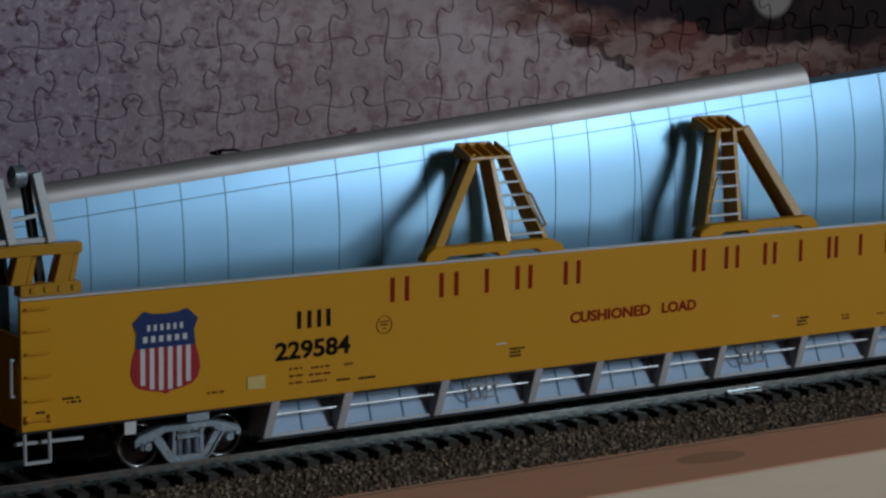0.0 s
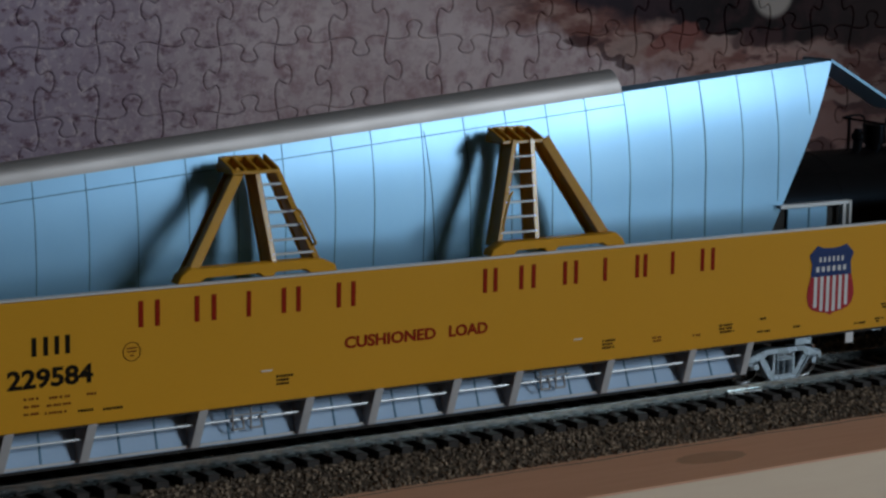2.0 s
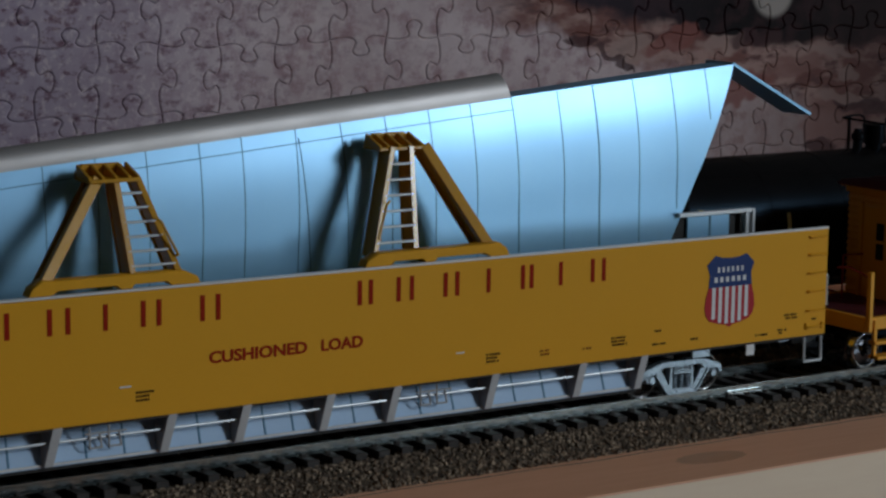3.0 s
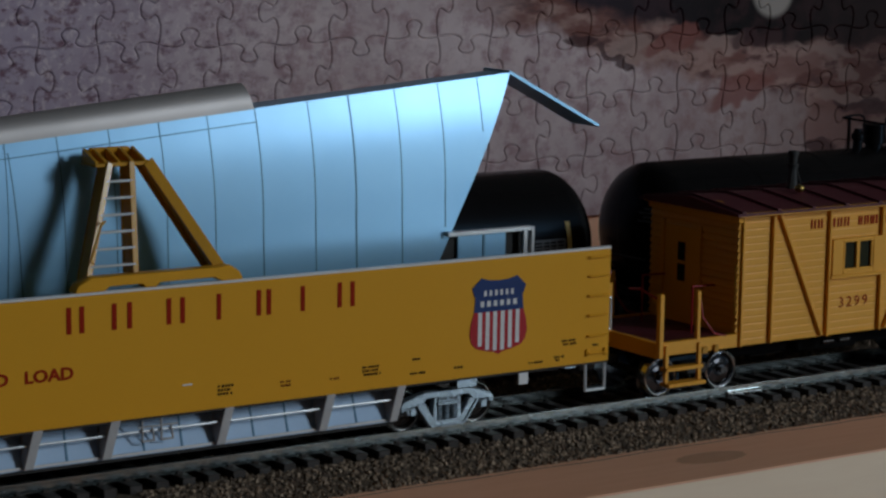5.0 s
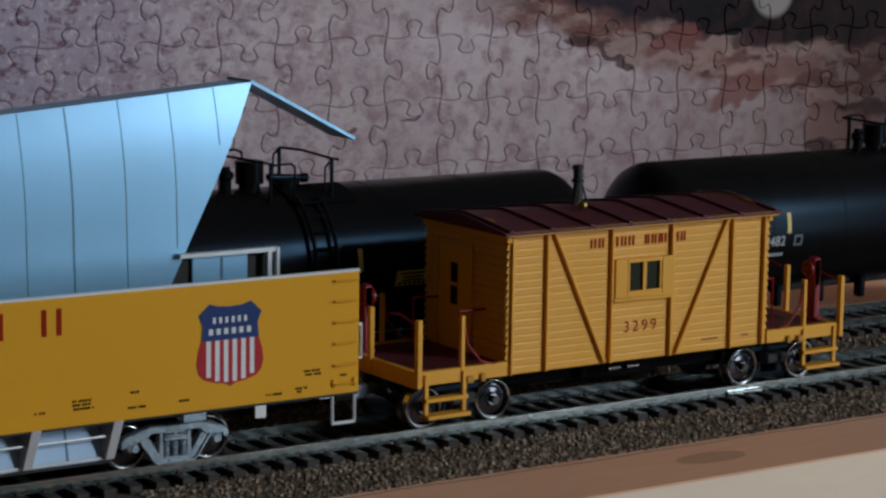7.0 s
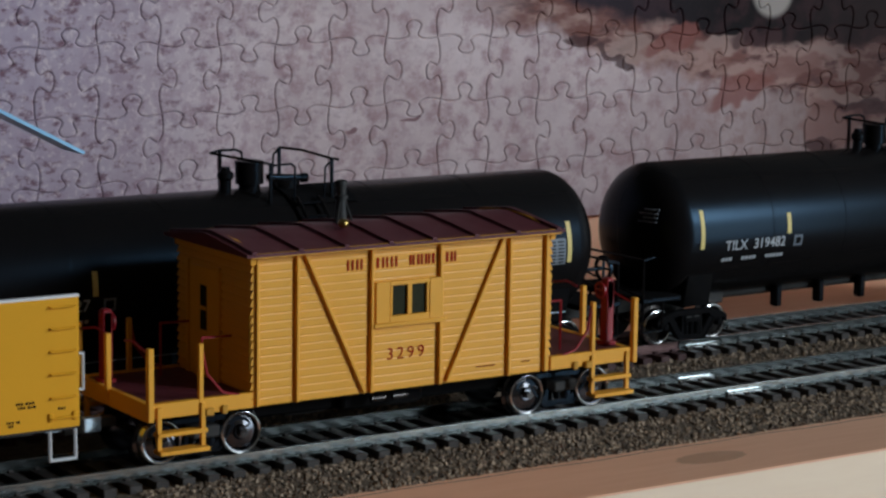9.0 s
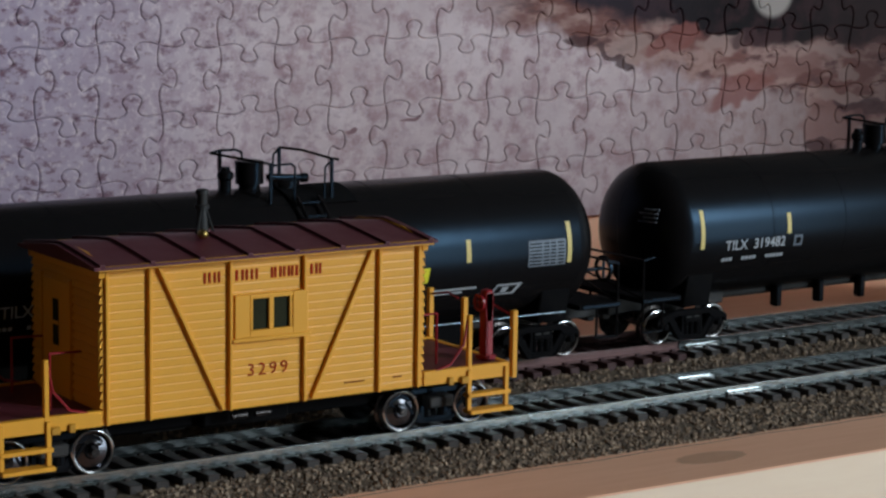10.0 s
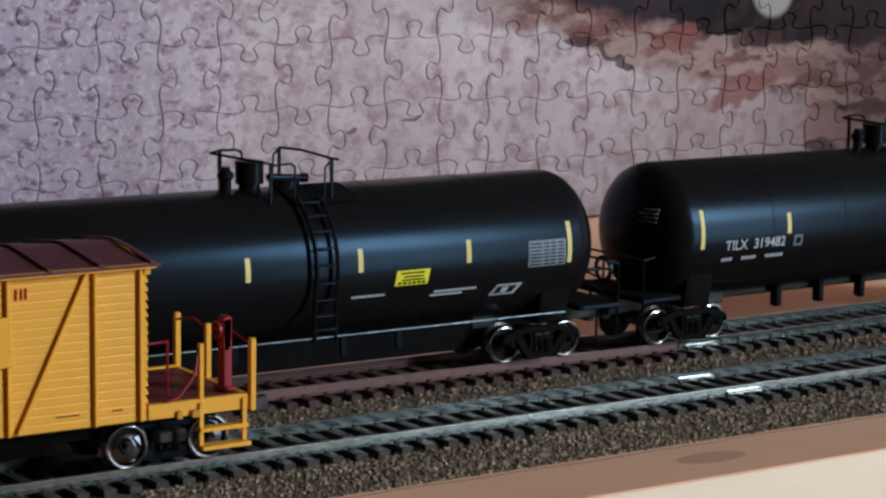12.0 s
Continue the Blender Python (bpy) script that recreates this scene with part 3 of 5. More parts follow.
def truck(parent, x, y, mat, label, wb=19.0, inner=0.0, turning=True, face=WHEEL_FACE):
    """Two side frames, bolster and two wheelsets."""
    root = Build().box(x - 3.2, x + 3.2, y - 12.4, y + 12.4, 5.0, 7.6, 0.4).part("truck", DARK, parent, label, (x, y, 0))
    h = wb / 2
    for s in (-1, 1):
        a, c = sorted((y + s * (11.7 - inner), y + s * (13.9 - inner)))
        b = Build()
        g = wb / 19.0
        k = lambda pts: [(x + px * g, pz) for px, pz in pts] + [(x - px * g, pz) for px, pz in pts[::-1]]
        b.prism(k([(-5.4, 7.7), (-6.9, 6.35), (-10.9, 6.1), (-11.5, 5.2), (-12.2, 5.2), (-12.25, 6.6), (-11.4, 7.6), (-8.4, 8.5), (-5.5, 9.2)]), "y", a, c, 0.2)
        b.prism(k([(-4.4, 1.3), (-5.2, 2.1), (-8.1, 6.5), (-5.9, 6.9), (-3.4, 2.9), (-2.9, 2.6)]), "y", a + 0.12, c - 0.12, 0.2)
        lip = [(-4.2, 1.2), (-5.1, 1.95), (-8.3, 6.5), (-7.7, 6.6), (-4.7, 2.25), (-4.0, 1.7)]
        out = (a - 0.25, a + 0.3) if s < 0 else (c - 0.3, c + 0.25)
        b.prism(k(lip), "y", *out, 0.08)
        for e in (-1, 1):
            b.prism([(x + e * q * g, z) for q, z in ((3.5, 7.9), (2.7, 7.9), (2.6, 2.3), (4.0, 2.3), (3.7, 4.2))], "y", a + 0.2, c - 0.2, 0.15)
            b.box(x + e * h - 1.5, x + e * h + 1.2, a - 0.15, c + 0.15, 4.3, 6.3, 0.4)
            b.rod((x + e * (h - 0.2), a - 0.5, 5.2), (x + e * (h - 0.2), c + 0.5, 5.2), 0.8, n=12)
            b.rod((x + e * (h + 1.7), a - 0.2, 5.9), (x + e * (h + 1.7), c + 0.2, 5.9), 0.35, n=8)
            b.rod((x + e * 6.2 * g, a - 0.18, 7.6), (x + e * 6.2 * g, c + 0.18, 7.6), 0.3, n=8)
        b.box(x - 2.8, x + 2.8, a - 0.3, c + 0.3, 5.9, 6.7, 0.2)
        b.box(x - 2.5, x + 2.5, a + 0.1, c - 0.1, 6.6, 7.8, 0.15)
        fr = b.part("side_frame", mat, root)
        for e in (-1, 1):
            yo = out[0] + 0.15 if s < 0 else out[1] - 0.15
            Build().box(x + e * 1.3 - 0.9, x + e * 1.3 + 0.9, yo - 0.12, yo + 0.12, 7.1, 7.45).part("slot", DARK, fr)
        for e in (-1, 0, 1):
            b = Build()
            for q in range(5):
                b.lathe([(-0.28, 0.62), (0, 0.92), (0.28, 0.62)], (x + e * 1.95, (a + c) / 2 + s * 0.4, 3.0 + q * 0.6), "z", 10)
            b.part("spring", mat, root)
    for e in (-1, 1):
        ob = wheelset(root, x + e * h, y, face=face)
        if turning:
            WHEELSETS.append(ob)
    return root


def coupler(parent, x, s, mat=DARK):
    b = Build()
    b.box(min(x, x + s * 9), max(x, x + s * 9), -1.3, 1.3, 7.2, 9.2, 0.2)
    b.prism([(x + s * 8, -2.4), (x + s * 12, -2.2), (x + s * 12.6, 0.4), (x + s * 11, 0.6), (x + s * 10.6, -0.8), (x + s * 9, -0.6), (x + s * 8.8, 2.2), (x + s * 8, 2.4)], "z", 6.6, 9.8, 0.2)
    b.part("coupler", mat, parent)


def shield(parent, cx, zt, zb, w):
    """A plain heraldic shield in blue over red and white stripes, with bars in place of its words."""
    y, h = -18.05, zt - zb
    zs = zb + h * 0.56
    up = [(0.5 * w * a, zb + h * v) for a, v in ((0.0, 0.955), (0.35, 0.965), (0.62, 1.0), (0.94, 0.87), (0.82, 0.74), (0.86, 0.56))]
    poly = [(cx + a, v) for a, v in up] + [(cx - a, v) for a, v in up[:0:-1]]
    Build().prism(poly, "y", y, y - 0.08).part("emblem_head", BLUE, parent, "plain blue upper part of a shield emblem")
    lo = [(0.86, 0.56), (0.96, 0.42), (1.0, 0.28), (0.93, 0.17), (0.78, 0.10), (0.45, 0.055), (0.15, 0.035), (0.0, 0.0)]
    low = [(0.5 * w * a, zb + h * v) for a, v in lo]
    poly = [(cx + a, v) for a, v in low] + [(cx - a, v) for a, v in low[-2::-1]]
    Build().prism(poly, "y", y, y - 0.08).part("emblem_field", SHIELD_RED, parent, "red shield field")
    n = 6
    for i in range(n):
        xc = -0.5 * w * 0.78 + (i + 0.5) * w * 0.78 / n
        wd = w * 0.066 / 2
        f = abs(xc) / (0.5 * w)
        zlow = zb + h * (0.055 + 0.16 * max(0, f - 0.25) ** 1.3 * 1.5)
        Build().box(cx + xc - wd, cx + xc + wd, y - 0.12, y - 0.06, zlow, zs).part("emblem_stripe", WHITE, parent)
    for zc, ww in ((zb + h * 0.80, 0.56), (zb + h * 0.665, 0.68)):
        for i in range(6):
            a = cx - w * ww / 2 + i * w * ww / 6
            Build().box(a + 0.3, a + w * ww / 6 - 0.5, y - 0.12, y - 0.06, zc - h * 0.036, zc + h * 0.036).part("emblem_bar", WHITE, parent)


def grab(parent, pts, r, mat, name="grab_iron"):
    Build().tube(pts, r, 6).part(name, mat, parent)


# ---- the long yellow freight car ----
def freight_car():
    L, R = 173.6, 474.4
    root = thing("freight_car", (324, 0, 0), "long yellow heavy-load freight car with red lettering and grey skirt panels", "railway car", "moving train")
    for s in (-1, 1):
        y0, y1 = sorted((s * 18.0, s * 16.9))
        zh = 38.2 if s < 0 else 31.0
        Build().box(L, R, y0, y1, 12.4, zh, 0.12).part("side_panel", YELLOW, root)
        Build().box(L - 0.1, R + 0.1, y0 - 0.12, y1 + 0.12, zh, zh + 0.55, 0.12).part("top_rail", WHITE, root, "pale top edge")
        Build().box(L + 0.2, R - 0.2, y0 + 0.2, y1 - 0.2, 11.9, 12.4, 0.08).part("bottom_sill", DARK, root)
    for x0, x1 in ((L, L + 1.0), (R - 1.0, R)):
        Build().box(x0, x1, -16.8, 16.8, 12.4, 31.0, 0.1).part("end_panel", YELLOW, root)
    Build().box(L + 1, R - 1, -16.8, 16.8, 12.6, 14.2).part("deck", DARK, root)
    Build().box(L + 4, 228, -5, 5, 8.2, 12.5, 0.4).part("centre_sill", DARK, root)
    Build().box(420, R - 4, -5, 5, 8.2, 12.5, 0.4).part("centre_sill", DARK, root)
    # skirt below the side: slanted ribs with set-back panels and a rod
    ribs = [227.0, 244.7, 269.3, 294.4, 311.5, 331.6, 348.2, 373.8, 398.0, 415.6]
    for s in (-1, 1):
        for x in ribs:
            b = Build()
            poly = [(x, 4.8), (x + 2.0, 4.8), (x + 4.2, 12.4), (x + 2.0, 12.4)]
            put = sorted((s * 18.0, s * 10.6))
            b.prism(poly, "y", put[0], put[1], 0.12)
            b.part("rib", RIB, root)
        for a, c in zip(ribs[:-1], ribs[1:]):
            b = Build()
            lo = [(x, y, z) for y in (s * 16.7, s * 16.0) for x, z in ((a + 1.4, 4.5), (c + 0.6, 4.5))]
            hi = [(x, y, z) for y in (s * 11.6, s * 10.9) for x, z in ((a + 3.0, 12.4), (c + 2.2, 12.4))]
            v = [b.bm.verts.new(p) for p in lo + hi]
            bmesh.ops.recalc_face_normals(b.bm, faces=[b.bm.faces.new([v[i] for i in q]) for q in ((0, 1, 5, 4), (2, 3, 7, 6), (0, 1, 3, 2), (4, 5, 7, 6), (0, 2, 6, 4), (1, 3, 7, 5))])
            pn = b.part("skirt_panel", SKIRT, root)
            n = 3 if c - a > 20 else 2
            for i in range(1, n):
                xs = a + 1.5 + (c - a) * i / n
                Build().beam((xs, s * 16.5, 4.9), (xs + 1.2, s * 11.66, 12.3), 0.42, 0.12, (0, -s, 0)).part("panel_seam", SEAM, pn)
            Build().beam((a + 1.8, s * 16.8, 5.0), (c + 0.4, s * 16.8, 5.0), 0.4, 0.5, bev=0.08).part("lower_lip", WHITE, pn)
            Build().rod((a + 2.6, s * 16.7, 9.3), (c + 2.0, s * 16.7, 9.3), 0.28, n=8).part("rod", LIGHT_METAL, root)
        Build().box(226.5, 417.5, s * 15.6 - 0.9, s * 15.6 + 0.9, 3.7, 4.5, 0.15).part("lower_sill", DARK, root)
    Build().box(228, 417, -9.0, 9.0, 4.4, 12.6).part("well_body", DARK, root)
    for x in (282.4, 360.4):
        for dx in (-3.0, 1.2):
            Build().tube([(x + dx, -17.2, 12.3), (x + dx, -17.4, 7.4), (x + dx + 2.6, -17.4, 7.4), (x + dx + 2.2, -17.2, 10.2)], 0.22).part("lever_bracket", RIB, root)
        Build().rod((x - 4, -17.3, 10.3), (x + 5, -17.3, 10.3), 0.22, n=6).part("lever", RIB, root)
    for x in (211.9, 433.3):
        truck(root, x, 0, TRUCK_GREY, "silver-grey freight truck")
    for x in (L, R):
        s = 1 if x == R else -1
        coupler(root, x, s, TRUCK_GREY)
        # corner step, ladder of grab irons, end grab
        a, c = (x - 0.8, x - 6.2) if s > 0 else (x + 0.8, x + 6.0)
        grab(root, [(a, -17.4, 12.5), (a, -17.6, 6.0), (c, -17.6, 6.0), (c, -17.4, 12.5)], 0.38, LIGHT_METAL, "corner_step")
        for z in (36.6, 32.3, 27.8, 23.3, 18.6, 14.6):
            g = Build().tube([(a - s * 0.2, -17.9, z), (a - s * 0.2, -18.7, z), (c, -18.7, z), (c, -17.9, z)], 0.2)
            g.part("grab_iron", YELLOW, root)
        for z in (14.2,):
            for q in (a - s * 0.3, c):
                Build().box(q - 0.55, q + 0.55, -18.5, -17.9, z - 0.3, z + 1.4, 0.2).part("grab_bracket", YELLOW, root)
        grab(root, [(x, -16.5, 26.6), (x + s * 1.4, -16.5, 26.6), (x + s * 1.4, -16.5, 19.4), (x, -16.5, 19.4)], 0.34, LIGHT_METAL)
        if s < 0:
            grab(root, [(x + s * 0.6, -15.5, 9.6), (x - s * 14, -15.5, 9.3)], 0.4, LIGHT_METAL, "uncoupling_rod")
        m = x - s * 23.4
        Build().box(m - 1.3, m + 1.3, -17.6, -17.1, 9.2, 12.4, 0.1).part("hanging_tab", WHITE, root)
        m = x - s * 38.6
        Build().box(m - 2.6, m + 2.6, -17.6, -16.9, 10.2, 12.4, 0.1).part("bolster_end", TRUCK_GREY, root)
    shield(root, 204.6, 34.0, 16.8, 15.6)
    shield(root, 443.6, 34.2, 16.9, 15.4)
    # large company name: plain red strokes instead of its letters
    for a, c in ((257.8, 262.5), (270.3, 275.2), (282.2, 283.2), (290.4, 294.9), (303.6, 308.2), (340.8, 344.6), (350.5, 354.9), (362.5, 366.6), (373.8, 374.8), (383.0, 386.4), (393.4, 394.4), (402.3, 406.5)):
        st = [(a, a + 1.0)] if c - a < 2 else [(a, a + 1.05), (c - 1.05, c)]
        for q, r in st:
            Build().box(q, r, -18.1, -18.0, 30.9, 36.2).part("red_bar", LETTER_RED, root)
    for a, c in ((235.0, 238.4), (239.8, 243.0)):
        for q in (a, c - 0.95):
            Build().box(q, q + 0.95, -18.1, -18.0, 27.2, 30.9).part("black_bar", LETTER_BLACK, root)
    flat = lambda x, z: (x, -18.1, z)
    for word, x0, x1, z0, z1, m, nm in (("CUSHIONED", 305.6, 328.6, 21.9, 24.5, LETTER_RED, "lettering"), ("LOAD", 332.0, 342.2, 21.9, 24.5, LETTER_RED, "lettering"),
                                        ("229584", 229.8, 247.9, 20.8, 24.8, LETTER_BLACK, "road_number")):
        lettering(word, x0, x1, z0, z1, flat, 0.032).part(nm, m, root)
    # round stencil and lines of small stencils that cannot be read
    b = Build()
    for i in range(24):
        t0, t1 = 2 * math.pi * i / 24, 2 * math.pi * (i + 1) / 24
        b.beam((256.3 + 1.9 * math.cos(t0), -18.05, 26.2 + 1.9 * math.sin(t0)), (256.3 + 1.9 * math.cos(t1), -18.05, 26.2 + 1.9 * math.sin(t1)), 0.1, 0.22, (0, -1, 0))
    for z, w in ((26.9, 1.1), (26.2, 1.0), (25.4, 0.4)):
        b.box(256.3 - w, 256.3 + w, -18.1, -18.0, z - 0.14, z + 0.14)
    b.part("round_stencil", STENCIL, root)
    rows = [(233.2, 3.0, 18.9), (238.5, 4.6, 18.7), (246.5, 2.0, 18.6), (233.2, 3.2, 17.4), (238.0, 5.0, 17.2), (233.2, 3.0, 15.9), (237.6, 5.2, 15.7), (244.6, 3.4, 15.4), (250.0, 4.2, 15.2),
            (182.2, 3.8, 18.2), (183.2, 3.0, 17.4), (214.0, 3.6, 15.9), (176.6, 1.6, 16.0), (289.2, 3.6, 17.7), (289.2, 3.0, 16.9), (289.2, 3.2, 16.1), (374.0, 3.6, 17.0), (374.0, 3.0, 16.2), (374.0, 3.4, 15.4),
            (388.6, 2.4, 16.4), (388.8, 2.2, 15.6), (400.6, 2.2, 15.8), (408.6, 4.4, 17.4), (408.6, 4.0, 16.6), (408.9, 4.2, 15.8), (421.2, 2.2, 17.9), (420.6, 4.2, 14.8), (432.0, 2.4, 15.0), (461.0, 4.0, 18.1), (461.4, 3.4, 17.3), (469.8, 2.0, 16.4), (452.0, 4.0, 14.0), (459.0, 2.8, 14.6), (459.4, 1.6, 13.9)]
    for i, (x, w, z) in enumerate(rows):
        rr, q = random.Random(i), x
        while q < x + w - 0.2:
            d = rr.choice((0.3, 0.42, 0.42, 0.55))
            Build().box(q, q + d, -18.08, -18.0, z - 0.24, z + 0.24).part("small_stencil", STENCIL if i in (0, 1, 2, 3, 4, 5, 6, 11, 19, 20, 21) else LETTER_BLACK, root)
            q += d + rr.choice((0.16, 0.16, 0.2, 0.5))
    Build().box(223.2, 227.4, -18.15, -18.0, 15.6, 18.3, 0.05).part("pale_label", PALE_YELLOW, root, "small pale square label")
    Build().box(285.6, 288.2, -18.12, -18.0, 19.0, 19.3).part("paint_scratch", WHITE, root)
    Build().box(366.0, 368.2, -18.12, -18.0, 18.0, 18.3).part("paint_scratch", WHITE, root)
    # end cradle above the car's end
    b = Build()
    b.box(166, 187.4, -16.8, -13.6, 46.6, 48.8, 0.25)
    b.part("cradle_beam", FRAME_YELLOW, root)
    for x in (174.2, 183.2):
        b = Build()
        b.prism([(x - 2.0, 41.0), (x + 1.2, 41.0), (x + 2.6, 46.8), (x - 0.4, 46.8)], "y", -16.6, -13.4, 0.2)
        b.prism([(x + 1.6, 41.0), (x + 3.0, 41.0), (x + 4.2, 46.8), (x + 3.0, 46.8)], "y", -15.6, -13.0, 0.2)
        b.part("cradle_post", FRAME_YELLOW, root)
    b = Build()
    b.box(174, 186.9, -17.2, -14.0, 38.75, 41.2, 0.2)
    for i in range(4):
        b.box(176 + i * 2.9, 177.4 + i * 2.9, -17.5, -17.1, 39.4, 40.6, 0.15)
    b.part("cradle_foot", FRAME_YELLOW, root)
    for a, t in (((181.6, 179.2), 62.4), ((173.4, 171.2), 61.4)):
        Build().beam((a[0], -14.6, 48.8), (a[1], -13.0, t), 1.9, 2.2, (0, 1, 0), 0.15).part("grey_upright", LIGHT_METAL, root)
        Build().beam((a[0] - 1.6, -13.0, 41), (a[1] - 1.6, -11.2, t - 0.4), 1.6, 2.0, (0, 1, 0), 0.1).part("dark_upright", DARK, root)
    Build().beam((172.4, -14.0, 53.2), (180.4, -13.8, 54.4), 0.8, 0.8, bev=0.1).part("cross_rung", LIGHT_METAL, root)
    Build().beam((170.0, -14.6, 49.4), (182.4, -14.6, 49.4), 0.9, 1.0, bev=0.1).part("cross_rung", LIGHT_METAL, root)
    Build().lathe([(-1.6, 1.5), (-1.2, 2.2), (1.2, 2.2), (1.6, 1.5)], (176.2, -11.5, 61.6), "x", 14).part("roller", TRUCK_GREY, root)
    # two A-shaped props on the near rail, mirror images
    for m in (0, 1):
        fx = (lambda x: x) if m == 0 else (lambda x: 646.6 - x)
        Build().prism([(fx(x), z) for x, z in ((266.6, 38.75), (271.6, 38.75), (273.0, 39.6), (285.4, 39.6), (286.2, 38.75), (288.6, 38.75), (289.2, 39.6), (296.4, 39.6), (297.4, 38.75), (303.8, 38.75), (303.2, 40.2), (300.2, 41.6), (272.0, 41.6), (269.6, 41.9), (267.4, 40.4))][::1 if m == 0 else -1],
                      "y", -17.9, -14.6, 0.15).part("prop_base", YELLOW, root)
        up = -0.7 if m == 0 else 2.5
        sx, hx, foot, tip = (2.5, 1.9, -16.4, -8.8) if m == 0 else (0.9, 3.0, -14.9, -10.0)
        legs = (((270.6, foot - 0.2), (283.2, tip + 0.2), 2.3, "prop_leg"), ((289.4, foot), (286.9, tip), 1.3, "ladder_rail"), ((299.6, foot), (291.6, tip), 1.3, "ladder_rail"))
        for (xa, ya), (xb, yb), w, nm in legs:
            b = Build()
            b.beam((fx(xa), ya, 41.2), (fx(xb + sx), yb, 60.5 + up), w, 0.8, (0, 1, 0), 0.1)
            b.beam((fx(xa), ya + 2.2, 40.4), (fx(xb + sx), yb + 2.0, 60.3 + up), 0.8, 3.8, (0, 1, 0), 0.08)
            b.beam((fx(xa), ya + 4.2, 40.0), (fx(xb + sx), yb + 4.0, 60.1 + up), w, 0.5, (0, 1, 0), 0.08)
            b.part(nm, FRAME_YELLOW, root)
        for i in range(6):
            k = (i + 0.6) / 6.6
            y, z = foot - 0.2 + (tip - foot) * k, 41.2 + (19.0 + up) * k
            Build().rod((fx(289.4 + (sx - 2.5) * k), y, z), (fx(299.6 + (sx - 8.0) * k), y, z), 0.3, n=6).part("rung", LIGHT_METAL, root)
        grab(root, [(fx(298.6), -15.4, 44.0), (fx(299.6), -16.2, 44.6), (fx(296.6), -14.6, 51.4), (fx(295.4), -13.8, 52.0)], 0.26, FRAME_YELLOW)
        b = Build()
        b.prism([(fx(287 + (x - 287) * 0.9 + hx), z + up) for x, z in ((280.6, 59.9), (293.4, 59.9), (293.0, 61.2), (291.2, 63.0), (282.0, 63.0), (280.4, 61.2))], "y", -4.2, -3.1, 0.12)
        b.box(*sorted((fx(281.4 + hx), fx(292.6 + hx))), -10.0, -3.2, 59.7 + up, 60.5 + up, 0.15)
        b.part("prop_head", FRAME_YELLOW, root)
        for x in (281.0, 284.2, 287.4, 290.6, 292.8):
            Build().prism([(-10.0, 60.3 + up), (-9.6, 60.9 + up), (-3.8, 63.0 + up), (-3.4, 60.4 + up)], "x", fx(287 + (x - 287) * 0.9 + hx) - 0.35, fx(287 + (x - 287) * 0.9 + hx) + 0.35, 0.08).part("head_web", FRAME_YELLOW, root)
    return root


# ---- the silver load ----
def z_top(x):
    return 71.5 + (x - 391.6) * 0.0846


def skin_y(d):
    """The near face at d below its top edge."""
    return -2.1 + (min(d, 25.0) - 22.0) ** 2 / 144.0


